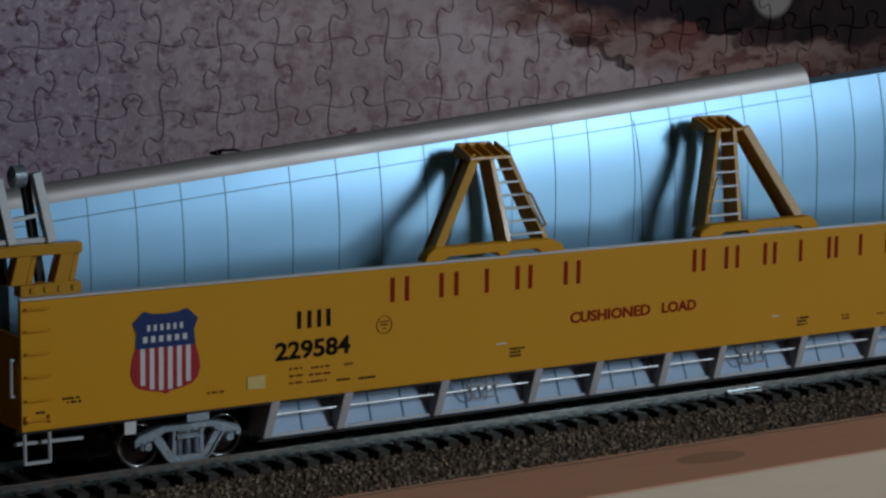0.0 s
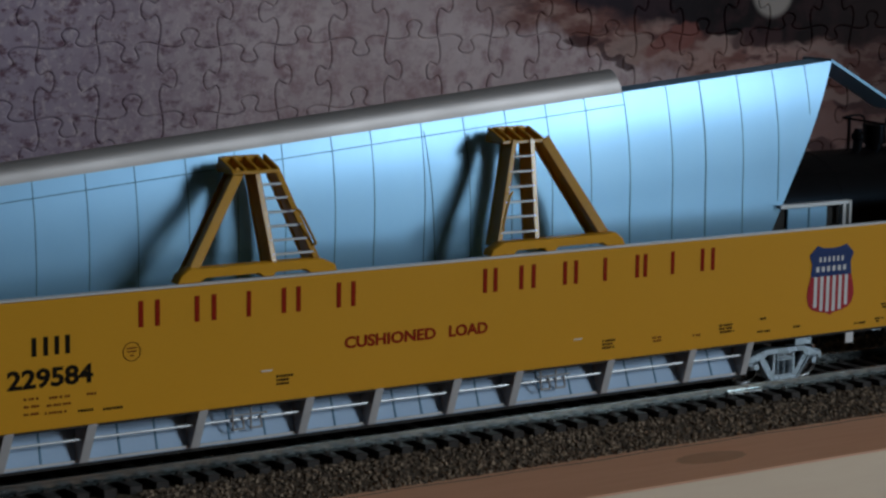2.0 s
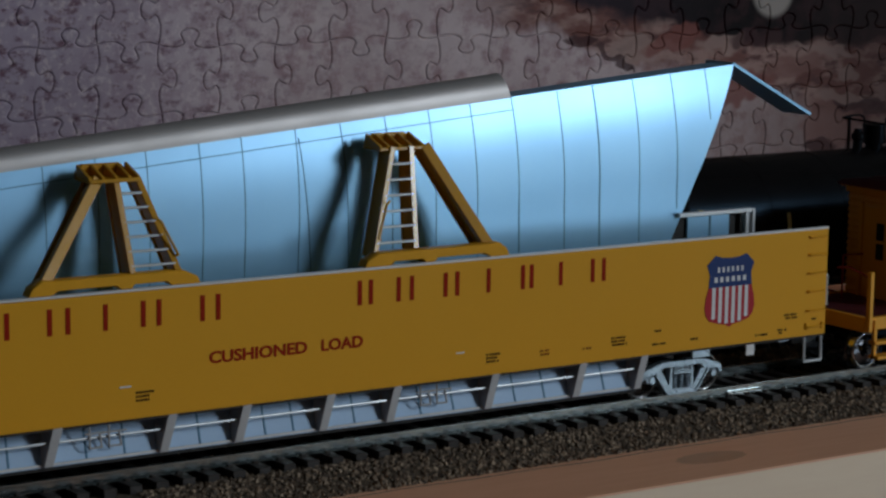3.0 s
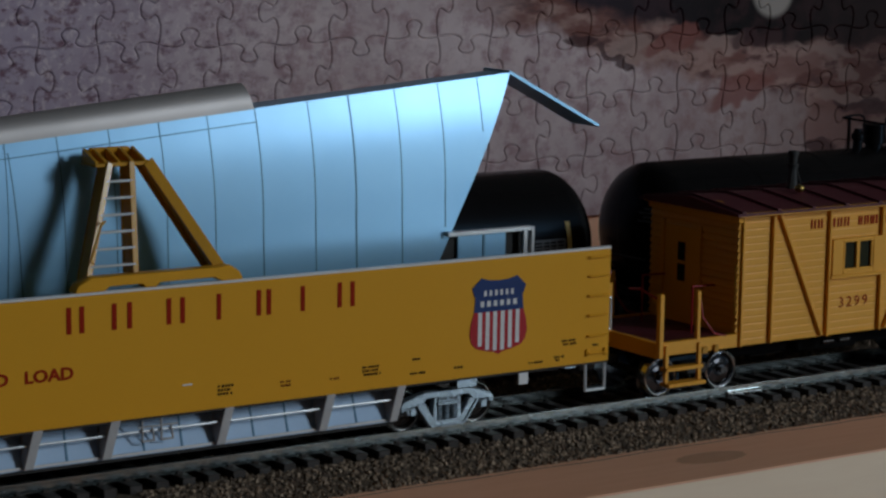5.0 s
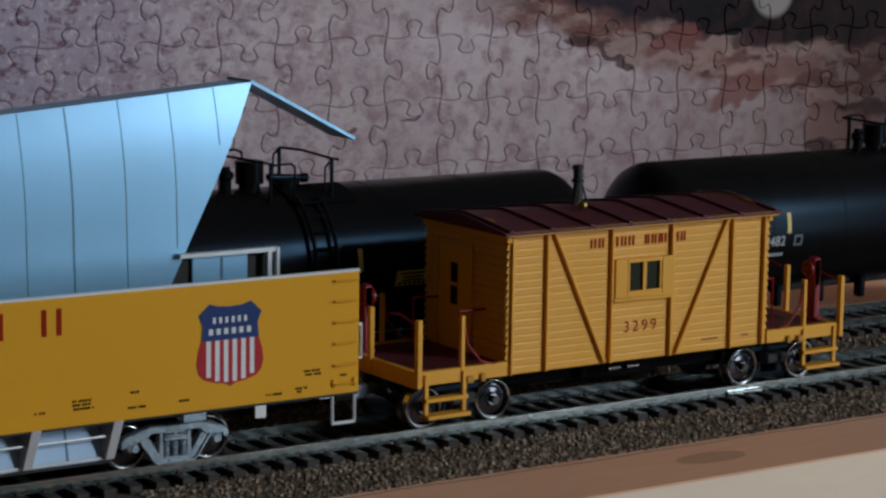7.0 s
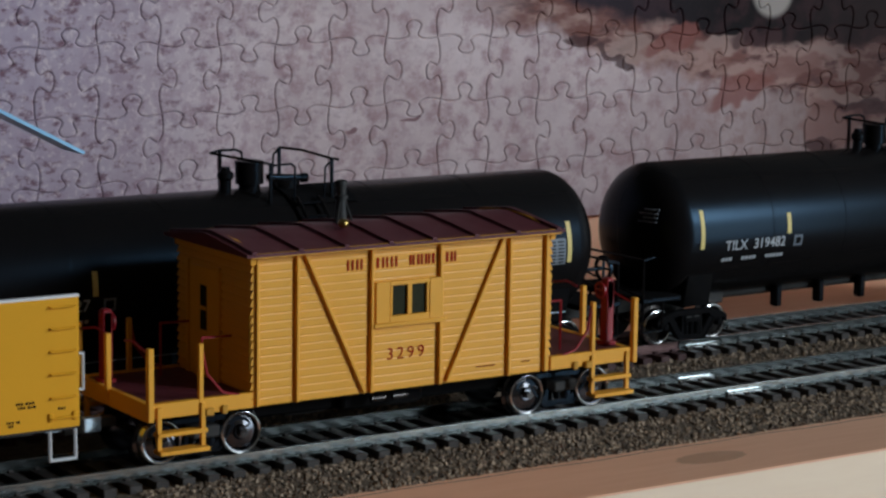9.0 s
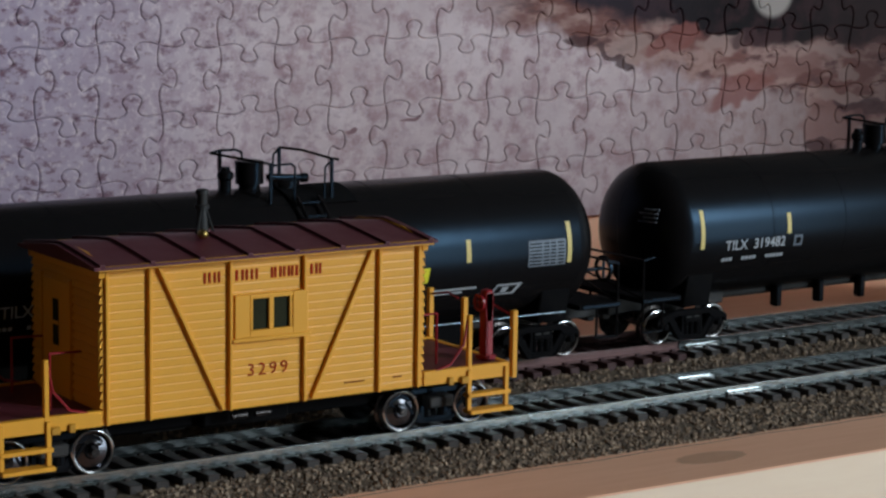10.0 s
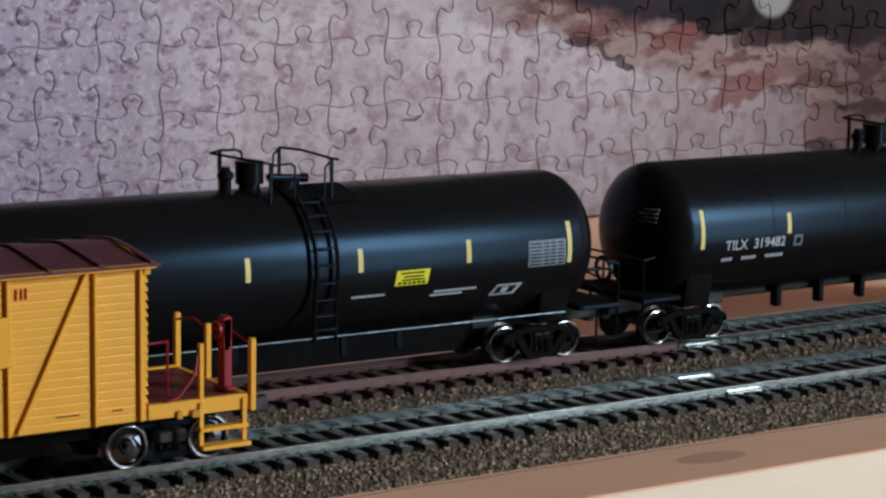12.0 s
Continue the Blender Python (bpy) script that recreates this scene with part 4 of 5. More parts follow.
def load():
    root = thing("silver_hull_load", (324, 0, 14.2), "silver panelled hull section with dark seams on the freight car", "freight load", "moving train")
    x0, depth = 176.5, 60.0
    end = lambda z: 457.4 - (77.0 - z) * 0.525
    ds = [0.0] + [i * 2.0 + 0.6 for i in range(29)]
    xs = np.linspace(0, 1, 60)
    b = Build()
    rows = []
    for side in (0, 1):
        for d in (ds if side == 0 else ds[::-1]):
            row = []
            for u in xs:
                zt0 = z_top(x0 + u * 281)
                z = max(zt0 - d, 14.4)
                xe = end(z)
                x = x0 + u * (xe - x0)
                z = max(z_top(x) - d, 14.4)
                dd = z_top(x) - z
                y = skin_y(dd) if side == 0 else 10.5 - skin_y(dd)
                row.append(b.bm.verts.new((x, y, z)))
            rows.append(row)
    fs = []
    n = len(rows)
    for i in range(n):
        A, C = rows[i], rows[(i + 1) % n]
        for k in range(len(xs) - 1):
            f = b.bm.faces.new((A[k], A[k + 1], C[k + 1], C[k]))
            f.smooth = i not in (len(ds) - 1, n - 1)
            fs.append(f)
    for k in (0, -1):
        fs.append(b.bm.faces.new([r[k] for r in rows]))
    bmesh.ops.recalc_face_normals(b.bm, faces=fs)
    b.part("skin", SILVER, root)
    # rounded cap along the upper edge, ending in a step
    prof = [(1.20 + 3.4 * (1 - math.cos(math.radians(a))), -0.1 + 3.3 * math.sin(math.radians(a))) for a in range(0, 91, 10)] + [(5.6, 2.9), (6.6, 1.7), (7.0, -0.1)]
    b = Build()
    ra = [b.bm.verts.new((x0, y, z_top(x0) + h * 1.1)) for y, h in prof]
    rb = [b.bm.verts.new((391.3 - h * 0.5, y, z_top(391.0) + h * 1.65)) for y, h in prof]
    fs = [b.bm.faces.new((ra[k], rb[k], rb[k + 1], ra[k + 1])) for k in range(len(prof) - 1)]
    for f in fs:
        f.smooth = True
    fs += [b.bm.faces.new(ra), b.bm.faces.new(rb), b.bm.faces.new((ra[0], ra[-1], rb[-1], rb[0]))]
    bmesh.ops.recalc_face_normals(b.bm, faces=fs)
    b.part("upper_cap", CAP, root, "rounded silver cap strip")

    def strip(pts, w):
        """A thin dark line lying on the near face; pts are (x, depth)."""
        b = Build()
        for (xa, da), (xb, db) in zip(pts[:-1], pts[1:]):
            pa = Vector((xa, skin_y(da) - 0.03, z_top(xa) - da))
            pb = Vector((xb, skin_y(db) - 0.03, z_top(xb) - db))
            b.beam(pa, pb, w, 0.1, (0, -1, 0))
        b.part("seam", HULL_SEAM, root)

    for x, w, top in ([(v, 0.2, -0.0) for v in (184.5, 195.1, 205.8, 216.3, 226.6, 242.3, 253.9, 264.9, 276.6, 288.2, 299.6, 311.9, 321.9, 335.0, 346.2, 357.6, 369.0, 380.2)] +
                      [(391.6, 0.24, 0), (404.4, 0.2, 0), (414.6, 0.36, 0), (426.4, 0.2, 0), (437.8, 0.2, 0), (448.4, 0.2, 0)]):
        pts = [(x - 0.24, 0.1)] + [(x - 0.24 + (0.02 if x > 340 else -0.03) * d, d) for d in range(4, 45, 4)]
        pts = [q for q in pts if q[0] < end(z_top(q[0]) - q[1]) - 0.3]
        if len(pts) > 1:
            strip(pts, w)
    strip([(335.2 + 0.06 * d, d) for d in range(2, 43, 5)], 0.24)
    strip([(x, 3.6 - (x - 200) * 0.004) for x in np.linspace(178, 391.4, 24)], 0.18)
    # overhanging flat plate at the raised end
    b = Build()
    b.prism([(456.8, 77.0), (457.4, 77.5), (483.2, 64.2), (482.9, 63.6)], "y", 1.1, 11.5)
    b.part("end_plate", SILVER, root, "sloping silver end plate")
    # boxed bracket at the foot of the slanted end
    b = Build()
    b.box(438, 461.0, -3.6, -2.2, 41.3, 42.3, 0.1)
    b.box(458.6, 459.7, -3.8, -2.6, 24, 41.5, 0.1)
    b.box(460.8, 461.6, -3.8, -2.6, 24, 42.2, 0.1)
    b.part("end_bracket", LIGHT_METAL, root)
    Build().box(441.5, 454.6, -2.3, -1.6, 24, 41.2, 0.1).part("end_box", SILVER, root)
    Build().box(448.2, 448.7, -2.45, -2.3, 30, 40.9).part("seam", SEAM, root)
    Build().box(436.5, 459.5, -1.5, 1.0, 24, 41.0, 0.1).part("dark_web", DARK, root)
    return root


# ---- the yellow caboose ----
def caboose():
    root = thing("caboose", (551.8, 0, 0), "yellow clapboard caboose with maroon roof and red-lettered side", "caboose", "moving train")
    L, R, W = 514.0, 589.4, 16.2
    Build().box(L + 0.6, R - 0.6, -W + 0.6, W - 0.6, 11.4, 43.0).part("body_core", CABOOSE_YELLOW, root)
    n = 18
    h = (43.0 - 11.4) / n
    # clapboards on the two long sides and both ends
    def board_mesh(length, profile):
        b = Build()
        b.prism(profile, "x", 0, length)
        bmesh.ops.scale(b.bm, verts=b.bm.verts, vec=(MM, MM, MM))
        me = bpy.data.meshes.new("clapboard")
        b.bm.to_mesh(me)
        b.bm.free()
        me.materials.append(CABOOSE_YELLOW)
        return me
    long_me = board_mesh(R - L, [(0.0, 0.0), (-0.56, 0.0), (-0.60, 0.16), (-0.57, h - 0.36), (-0.46, h * 1.01), (0.0, h * 1.01)])
    end_me = board_mesh(2 * W + 0.5, [(0.0, 0.0), (-1.15, 0.0), (-1.25, 0.2), (-0.95, h * 0.6), (-0.45, h * 1.01), (0.0, h * 1.01)])
    for i in range(n):
        z = 11.4 + i * h
        link("clapboard", long_me, None, root, "", (L, -W + 0.6, z))
        ob = link("clapboard", long_me, None, root, "", (R, W - 0.6, z))
        ob.rotation_euler = (0, 0, math.pi)
        ob = link("clapboard", end_me, None, root, "", (L + 0.6, W + 0.25, z))
        ob.rotation_euler = (0, 0, -math.pi / 2)
        ob = link("clapboard", end_me, None, root, "", (R - 0.6, -W - 0.25, z))
        ob.rotation_euler = (0, 0, math.pi / 2)
    for s in (-1, 1):
        y0, y1 = sorted((s * (W + 0.95), s * (W - 0.2)))
        for x, wd, a, c in ((L + 1.0, 2.0, 11.4, 43.0), (524.2, 1.4, 11.4, 43.0), (542.4, 1.4, 11.4, 43.0), (560.0, 1.7, 35.0, 43.0), (560.0, 1.7, 11.4, 26.0), (578.2, 1.4, 11.4, 43.0), (R - 1.0, 2.0, 11.4, 43.0)):
            Build().box(x - wd / 2 + 0.5, x - wd / 2 + 1.2, y0, y1, a, c, 0.12).part("post", CABOOSE_YELLOW, root)
        for a, c in (((526.0, 42.6), (540.6, 11.8)), ((576.4, 42.6), (561.6, 11.8))):
            yy = s * (W + 0.4)
            Build().beam((a[0] + 0.3, yy, a[1]), (c[0] + 0.3, yy, c[1]), 0.8, 1.1, (0, 1, 0), 0.1).part("brace", CABOOSE_YELLOW, root)
        # window panel
        yp = sorted((s * (W + 0.9), s * (W - 0.1)))
        b = Build()
        b.box(543.4, 546.9, yp[0], yp[1], 26.2, 35.2, 0.12).box(557.0, 560.6, yp[0], yp[1], 26.2, 35.2, 0.12)
        b.box(546.9, 557.0, yp[0], yp[1], 34.2, 35.2, 0.1).box(546.9, 557.0, yp[0], yp[1], 26.2, 27.7, 0.1)
        fr = b.part("window_panel", CABOOSE_YELLOW, root)
        ys = s * (W + 0.5)
        b = Build()
        b.box(551.4, 552.5, ys - 0.3, ys + 0.3, 27.7, 34.2, 0.08)
        b.box(547.0, 547.6, ys - 0.3, ys + 0.3, 27.7, 34.2, 0.08).box(556.3, 556.9, ys - 0.3, ys + 0.3, 27.7, 34.2, 0.08)
        b.part("window_sash", CABOOSE_YELLOW, fr)
        for a, c in ((547.6, 551.4), (552.5, 556.3)):
            Build().box(a, c, s * (W + 0.05) - 0.1, s * (W + 0.05) + 0.1, 27.7, 34.2).part("pane", GLASS_DARK, fr)
        Build().box(542.8, 561.0, *sorted((s * (W + 1.3), s * W)), 25.4, 26.3, 0.12).part("window_sill", CABOOSE_YELLOW, fr)
        Build().box(L - 1.6, R + 1.6, *sorted((s * 18.5, s * 16.6)), 42.6, 43.7, 0.15).part("eave_trim", CABOOSE_YELLOW, root)
    # doors in both ends
    for x, s in ((L, -1), (R, 1)):
        Build().box(*sorted((x - s * 0.3, x + s * 0.75)), -2.0, 10.4, 14.0, 38.0, 0.12).part("door", CABOOSE_YELLOW, root, "end door with a narrow window")
        Build().box(*sorted((x + s * 0.7, x + s * 0.82)), 2.6, 5.4, 24.4, 34.0).part("door_pane", GLASS_DARK, root)
        Build().box(*sorted((x + s * 0.7, x + s * 0.98)), 2.6, 5.4, 28.7, 29.5).part("door_bar", CABOOSE_YELLOW, root)
        for y in (-3.4, 10.6):
            Build().box(*sorted((x, x + s * 1.05)), y, y + 1.2, 14.0, 38.8, 0.1).part("door_jamb", CABOOSE_YELLOW, root)
        Build().prism([(-17.0, 41.2), (17.0, 41.2), (17.2, 43.2), (9, 45.4), (0, 46.0), (-9, 45.4), (-17.2, 43.2)], "x", *sorted((x - s * 0.4, x + s * 0.9))).part("gable_board", CABOOSE_YELLOW, root)
        Build().rod((x + s * 0.4, -15.8, 19), (x + s * 0.4, -15.8, 31), 0.3, n=6).part("hand_iron", POST_YELLOW, root)
    # arched roof with battens
    arc = [(y, 43.6 + 2.3 * (1 - (abs(y) / 18.7) ** 1.15)) for y in np.linspace(-18.7, 18.7, 17)]
    b = Build()
    b.prism(arc + [(18.7, 43.0), (-18.7, 43.0)], "x", 511.4, 591.8)
    for f in b.bm.faces:
        f.smooth = len(f.verts) == 4 and f.normal.z > 0.3
    roof = b.part("roof", MAROON, root, "maroon arched roof")
    for x in np.linspace(513.2, 590.0, 8):
        b = Build()
        b.prism([(y, z + 0.55) for y, z in arc] + [(y, z - 0.2) for y, z in arc[::-1]], "x", x - 0.55, x + 0.55)
        b.part("batten", MAROON, roof)
    b = Build()
    b.lathe([(0, 1.7), (1.0, 1.3), (5.5, 1.0), (5.5, 1.5), (6.2, 1.5), (6.4, 1.1), (8.6, 1.1), (8.6, 1.5), (9.4, 1.3), (9.6, 0.8)], (544.8, 0.0, 45.6), "z", 14)
    b.part("smokestack", DARK, root)
    Build().tube([(543.0, -1.2, 45.6), (544.2, -0.6, 51.0)], 0.25).tube([(547.0, -1.2, 45.6), (545.4, -0.6, 51.0)], 0.25).part("stack_stay", DARK, root)
    Build().ball((541.8, -6.0, 46.6), 1.25, (1, 1, 0.85)).part("roof_bell", BRASS, root, "small brass ball on the roof")
    # underframe
    Build().box(491.5, 612.2, -14.5, 14.5, 11.2, 13.6, 0.2).part("floor_frame", DARK, root)
    # sills blackened for the shade under the body; deep centre box hides lit track
    Build().box(L, R, -14.0, 14.0, 10.4, 11.4, 0.1).part("side_sill", MATT_BLACK, root)
    Build().box(540, 561, -9, -2, 6.0, 10.6, 0.8).part("battery_box", MATT_BLACK, root)
    Build().box(519, 585, -6.5, 6.5, 6.2, 11.2, 0.6).part("centre_sill", MATT_BLACK, root)
    b = Build()
    b.rod((528, -4, 7.6), (538, -4, 7.6), 2.2, n=14)
    b.part("air_tank", DARK, root)
    for x in (545.0, 550.5):
        Build().rod((x, -12.6, 9.0), (x + 3.5, -12.6, 9.0), 0.7, n=10).part("valve", WHEEL_FACE, root)
    for x in (505.4, 597.6):
        truck(root, x, 0, BLACK, "black caboose truck with bright wheels", 18.6, 4.4, face=WHEEL_CHROME)
    # end platforms
    for s, xa, xb in ((-1, 490.2, 513.6), (1, 589.8, 613.4)):
        e = xa if s < 0 else xb
        Build().box(xa + 0.8, xb - 0.0, -15.6, 15.6, 13.6, 14.2, 0.05).part("platform", MAROON, root)
        for t in (-1, 1):
            Build().box(xa, xb, *sorted((t * 15.6, t * 16.9)), 11.4, 14.6, 0.12).part("platform_sill", CABOOSE_YELLOW, root)
            # steps hang below the sill by the end
            sx0, sx1 = (e + 1.4, e + 12.6) if s < 0 else (e - 12.4, e - 1.2)
            b = Build()
            for q in (sx0 + 0.5, sx1 - 0.8):
                b.box(q - 0.5, q + 0.5, *sorted((t * 16.6, t * 17.5)), 4.2, 13.8, 0.1)
            for z, d in ((8.2, 0.4), (4.6, 1.4)):
                b.box(sx0, sx1, *sorted((t * 15.6, t * (17.6 + d))), z - 0.45, z + 0.45, 0.12)
            b.part("step", CABOOSE_YELLOW, root)
            # posts and rails
            Build().box(e - 0.65, e + 0.65, *sorted((t * 16.2, t * 17.6)), 11.0, 26.1, 0.15).part("corner_post", CABOOSE_YELLOW, root)
            q = e - s * 11.6
            Build().box(q - 0.5, q + 0.5, *sorted((t * 15.9, t * 17.0)), 13.6, 26.0, 0.12).part("side_post", CABOOSE_YELLOW, root)
            Build().tube([(q - s * 0.4, t * 16.4, 25.0), (q - s * 1.5, t * 16.5, 19.5), (q - s * 5.0, t * 16.6, 15.4), (q - s * 9.5, t * 16.6, 14.2)], 0.3).part("curved_rail", RED, root)
            Build().tube([(e, t * 16.0, 24.8), (e - s * 0.2, t * 9, 26.2), (e - s * 0.6, t * 4.4, 25.6)], 0.28).part("hand_rail", RED, root)
            b = Build()
            b.tube([(q - s * 10.8, t * 9.5, 25.4), (q - s * 4.0, t * 9.5, 25.6), (q - s * 4.0, t * 9.5, 14.2)], 0.26)
            b.part("hand_rail", RED, root)
            Build().box(q - s * 1.6 - 1.0, q - s * 1.6 + 1.0, *sorted((t * 16.9, t * 17.8)), 11.0, 12.6, 0.2).part("roping_staple", POST_YELLOW, root)
            Build().box(q - s * 5.2 - 0.7, q - s * 5.2 + 0.7, *sorted((t * 16.9, t * 17.6)), 11.0, 12.8, 0.2).part("roping_staple", POST_YELLOW, root)
        Build().box(*sorted((e, e - s * 1.4)), -15.4, 15.4, 10.6, 14.4, 0.12).part("end_beam", CABOOSE_YELLOW, root)
        for y in (2.6,):
            Build().box(e - 0.6, e + 0.6, y - 0.6, y + 0.6, 11.5, 26.0, 0.12).part("end_post", CABOOSE_YELLOW, root)
        # red hand-brake stand
        yb = 9.0 if s < 0 else -10.0
        b = Build()
        b.box(e - s * 2.6 - 1.1, e - s * 2.6 + 1.1, yb - 1.2, yb + 1.2, 15.0, 29.4, 0.2)
        b.box(e - s * 2.6 - 1.7, e - s * 2.6 + 1.7, yb - 1.7, yb + 1.7, 14.2, 15.2, 0.2)
        b.prism([(e - s * 2.6 + q, z) for q, z in ((-0.8, 22.6), (0.8, 22.6), (1.15, 26.0), (1.15, 29.4), (0.7, 30.0), (-0.7, 30.0), (-1.15, 29.4), (-1.15, 26.0))], "y", yb - 1.2, yb + 1.2, 0.3)
        b.part("brake_stand", RED, root, "red hand-brake stand")
        Build().lathe([(-0.25, 1.5), (-0.25, 2.0), (0.25, 2.0), (0.25, 1.5)], (e - s * 4.2, yb + 0.6, 27.0), "x", 18, True).beam((e - s * 4.2, yb - 1.2, 27.0), (e - s * 4.2, yb + 2.4, 27.0), 0.35, 0.35).beam((e - s * 4.2, yb + 0.6, 25.2), (e - s * 4.2, yb + 0.6, 28.8), 0.35, 0.35, (0, 1, 0)).rod((e - s * 4.4, yb + 0.6, 27.0), (e - s * 2.6, yb + 0.6, 27.0), 0.35, n=8).part("brake_wheel", RED, root)
        coupler(root, e, s)
    # side name as plain red strokes, with the number below it
    for a, c in ((536.6, 538.2), (538.9, 540.4), (543.9, 544.5), (545.3, 546.8), (547.5, 549.1), (552.2, 553.5), (554.2, 555.6), (556.2, 557.5), (558.0, 558.6), (561.6, 562.2), (562.8, 564.2)):
        st = [(a, c)] if c - a < 1 else [(a, a + 0.5), (c - 0.5, c)]
        for q, u in st:
            Build().box(q, u, -16.32, -16.2, 38.2, 40.4).part("red_bar", LETTER_RED, root)
    lettering("3299", 546.8, 556.2, 18.0, 20.6, lambda x, z: (x, -16.3, z), 0.0, 1.35).part("road_number", LETTER_RED, root)
    for x, w in ((570.0, 5.0), (582.2, 2.2)):
        Build().box(x, x + w, -16.3, -16.2, 14.0, 14.3).part("small_stencil", STENCIL, root)
    return root


# ---- black tank cars on the rear track ----
def tank_car(x0, marks, low_sill, group="parked tank cars"):
    yc, zc, rad, length = 50.3, 29.0, 18.3, 192.2
    x1 = x0 + length
    ends, x0 = x0, x0 - 3.4
    root = thing("tank_car", ((x0 + x1) / 2, yc, 0), "black tank car with white stencils and yellow markers, parked", "tank car", group)
    prof = [(ends + 13.0 - 10.4 * math.sin(math.pi / 2 * i / 10), max(0.4, rad * math.cos(math.pi / 2 * i / 10))) for i in range(10, -1, -1)]
    tail = [(x1 - (a - ends), r) for a, r in prof[::-1]]
    Build().lathe([(a, r) for a, r in prof + tail], (0, yc, zc), "x", 72).part("tank", BLACK, root)

    def on(x, z, proud=0.1):
        a = (z - zc) / rad
        return (x, yc - (rad + proud) * math.cos(a), zc + (rad + proud) * math.sin(a))

    def patch(xa, xb, za, zb, mat, name, label="", slant=0.0, proud=0.1):
        b = Build()
        k = max(2, int((zb - za) / 1.2) + 1)
        L = [[b.bm.verts.new(on(x + slant * (za + (zb - za) * i / k - za), za + (zb - za) * i / k, p)) for x in (xa, xb)] for p in (proud, -0.05) for i in range(k + 1)]
        for i in range(k):
            b.bm.faces.new((L[i][0], L[i][1], L[i + 1][1], L[i + 1][0]))
        top, bot = L[: k + 1], L[k + 1:]
        for i in range(k):
            for c in (0, 1):
                b.bm.faces.new((top[i][c], top[i + 1][c], bot[i + 1][c], bot[i][c]))
        bmesh.ops.recalc_face_normals(b.bm, faces=b.bm.faces)
        return b.part(name, mat, root, label)

    for x in (x0 + 44, x0 + 70.5, x0 + 98, x0 + 127.6, x0 + 155.3):
        Build().lathe([(x - 0.16, rad - 0.2), (x - 0.16, rad + 0.07), (x + 0.16, rad + 0.07), (x + 0.16, rad - 0.2)], (0, yc, zc), "x", 72).part("weld_seam", BLACK, root)
    # yellow markers along the side
    for x, a, c in ((19.0, 26.0, 36.4), (49.4, 28.2, 33.8), (87.5, 28.2, 33.8), (117.8, 28.2, 33.8), (148.7, 28.2, 33.8), (179.2, 26.0, 36.4)):
        patch(x0 + x - 0.65, x0 + x + 0.65, a, c, PALE_YELLOW, "reflective_marker")
    lettering(marks, x0 + 27.0, x0 + 48.2, 24.9, 27.7, lambda x, z: on(x, z, 0.12), 0.012).part("road_number", LETTER_GREY, root)
    for a, w, z in ((26.6, 5.0, 22.4), (33.6, 6.4, 22.4), (42.0, 6.6, 22.4)):
        for q in range(int(w / 1.3)):
            patch(x0 + a + q * 1.3, x0 + a + q * 1.3 + 0.9, z - 0.5, z + 0.5, LETTER_GREY, "small_stencil")
    patch(x0 + 51.4, x0 + 54.4, 24.6, 27.6, PANEL_GREY, "square_stencil")
    patch(x0 + 52.0, x0 + 53.8, 25.2, 27.0, BLACK, "square_stencil_field", proud=0.14)
    # data panel near the far end
    p = patch(x0 + 166.6, x0 + 178.0, 25.6, 32.2, PANEL_GREY, "data_panel", "grey table of small unreadable print")
    for i in range(7):
        for q, (u, w) in enumerate(((167.0, 3.6), (171.2, 1.6), (173.3, 1.6), (175.6, 1.8))):
            patch(x0 + u, x0 + u + w, 26.0 + i * 0.86, 26.35 + i * 0.86, BLACK, "print_bar", proud=0.16)
    # yellow label with print bars
    patch(x0 + 127.6, x0 + 137.0, 23.9, 27.7, LABEL_YELLOW, "yellow_label", "bright yellow label with dark print bars", slant=0.12)
    for z, a, c in ((27.0, 129.2, 136.0), (26.1, 130.0, 135.6), (25.3, 129.6, 136.0)):
        patch(x0 + a, x0 + c, z - 0.2, z + 0.2, LETTER_BLACK, "print_bar", proud=0.16)
    for q in range(6):
        patch(x0 + 128.6 + q * 1.35, x0 + 129.5 + q * 1.35, 24.2, 24.85, LETTER_BLACK, "print_bar", proud=0.16)
    for a, c, z in ((116.0, 125.4, 21.9), (139.6, 152.0, 21.4), (138.6, 148.0, 20.4)):
        patch(x0 + a, x0 + c, z - 0.3, z + 0.3, LETTER_GREY, "stencil_line")
    patch(x0 + 156.6, x0 + 164.0, 18.4, 21.6, LETTER_GREY, "slanted_frame_mark", slant=0.55)
    patch(x0 + 157.4, x0 + 163.2, 18.9, 21.1, BLACK, "slanted_frame_field", slant=0.55, proud=0.15)
    patch(x0 + 159.6, x0 + 161.4, 19.2, 20.8, LETTER_GREY, "slanted_frame_bar", slant=0.3, proud=0.2)
    # end stencil laid on the dished head
    b = Build()
    for i in range(4):
        for k in range(9 - 2 * (i % 2)):
            y, z = -11.4 + 0.62 * k, 4.0 + 1.05 * i
            xh = ends + 13.0 - 10.4 * math.sqrt(1 - (y * y + z * z) / rad ** 2)
            b.box(xh - 0.12, xh + 0.6, yc + y - 0.22, yc + y + 0.22, zc + z - 0.26, zc + z + 0.26)
    b.part("end_stencil", PANEL_GREY, root)
    # top fittings: platform, valve housing, rails
    cx = x0 + 103.0
    patch(cx + 0.5, cx + 18.0, zc + rad * 0.95, zc + rad * 1.5, MATT_BLACK, "saddle_plate", "dull plate bent over the tank top", proud=0.5)
    Build().box(cx - 15, cx - 0.5, yc - 0.8, yc + 0.8, zc + rad - 1.0, zc + rad - 0.1, 0.1).part("walkway", MATT_BLACK, root)
    at = lambda x, y, z: (cx + x, yc + y, z)
    b = Build()
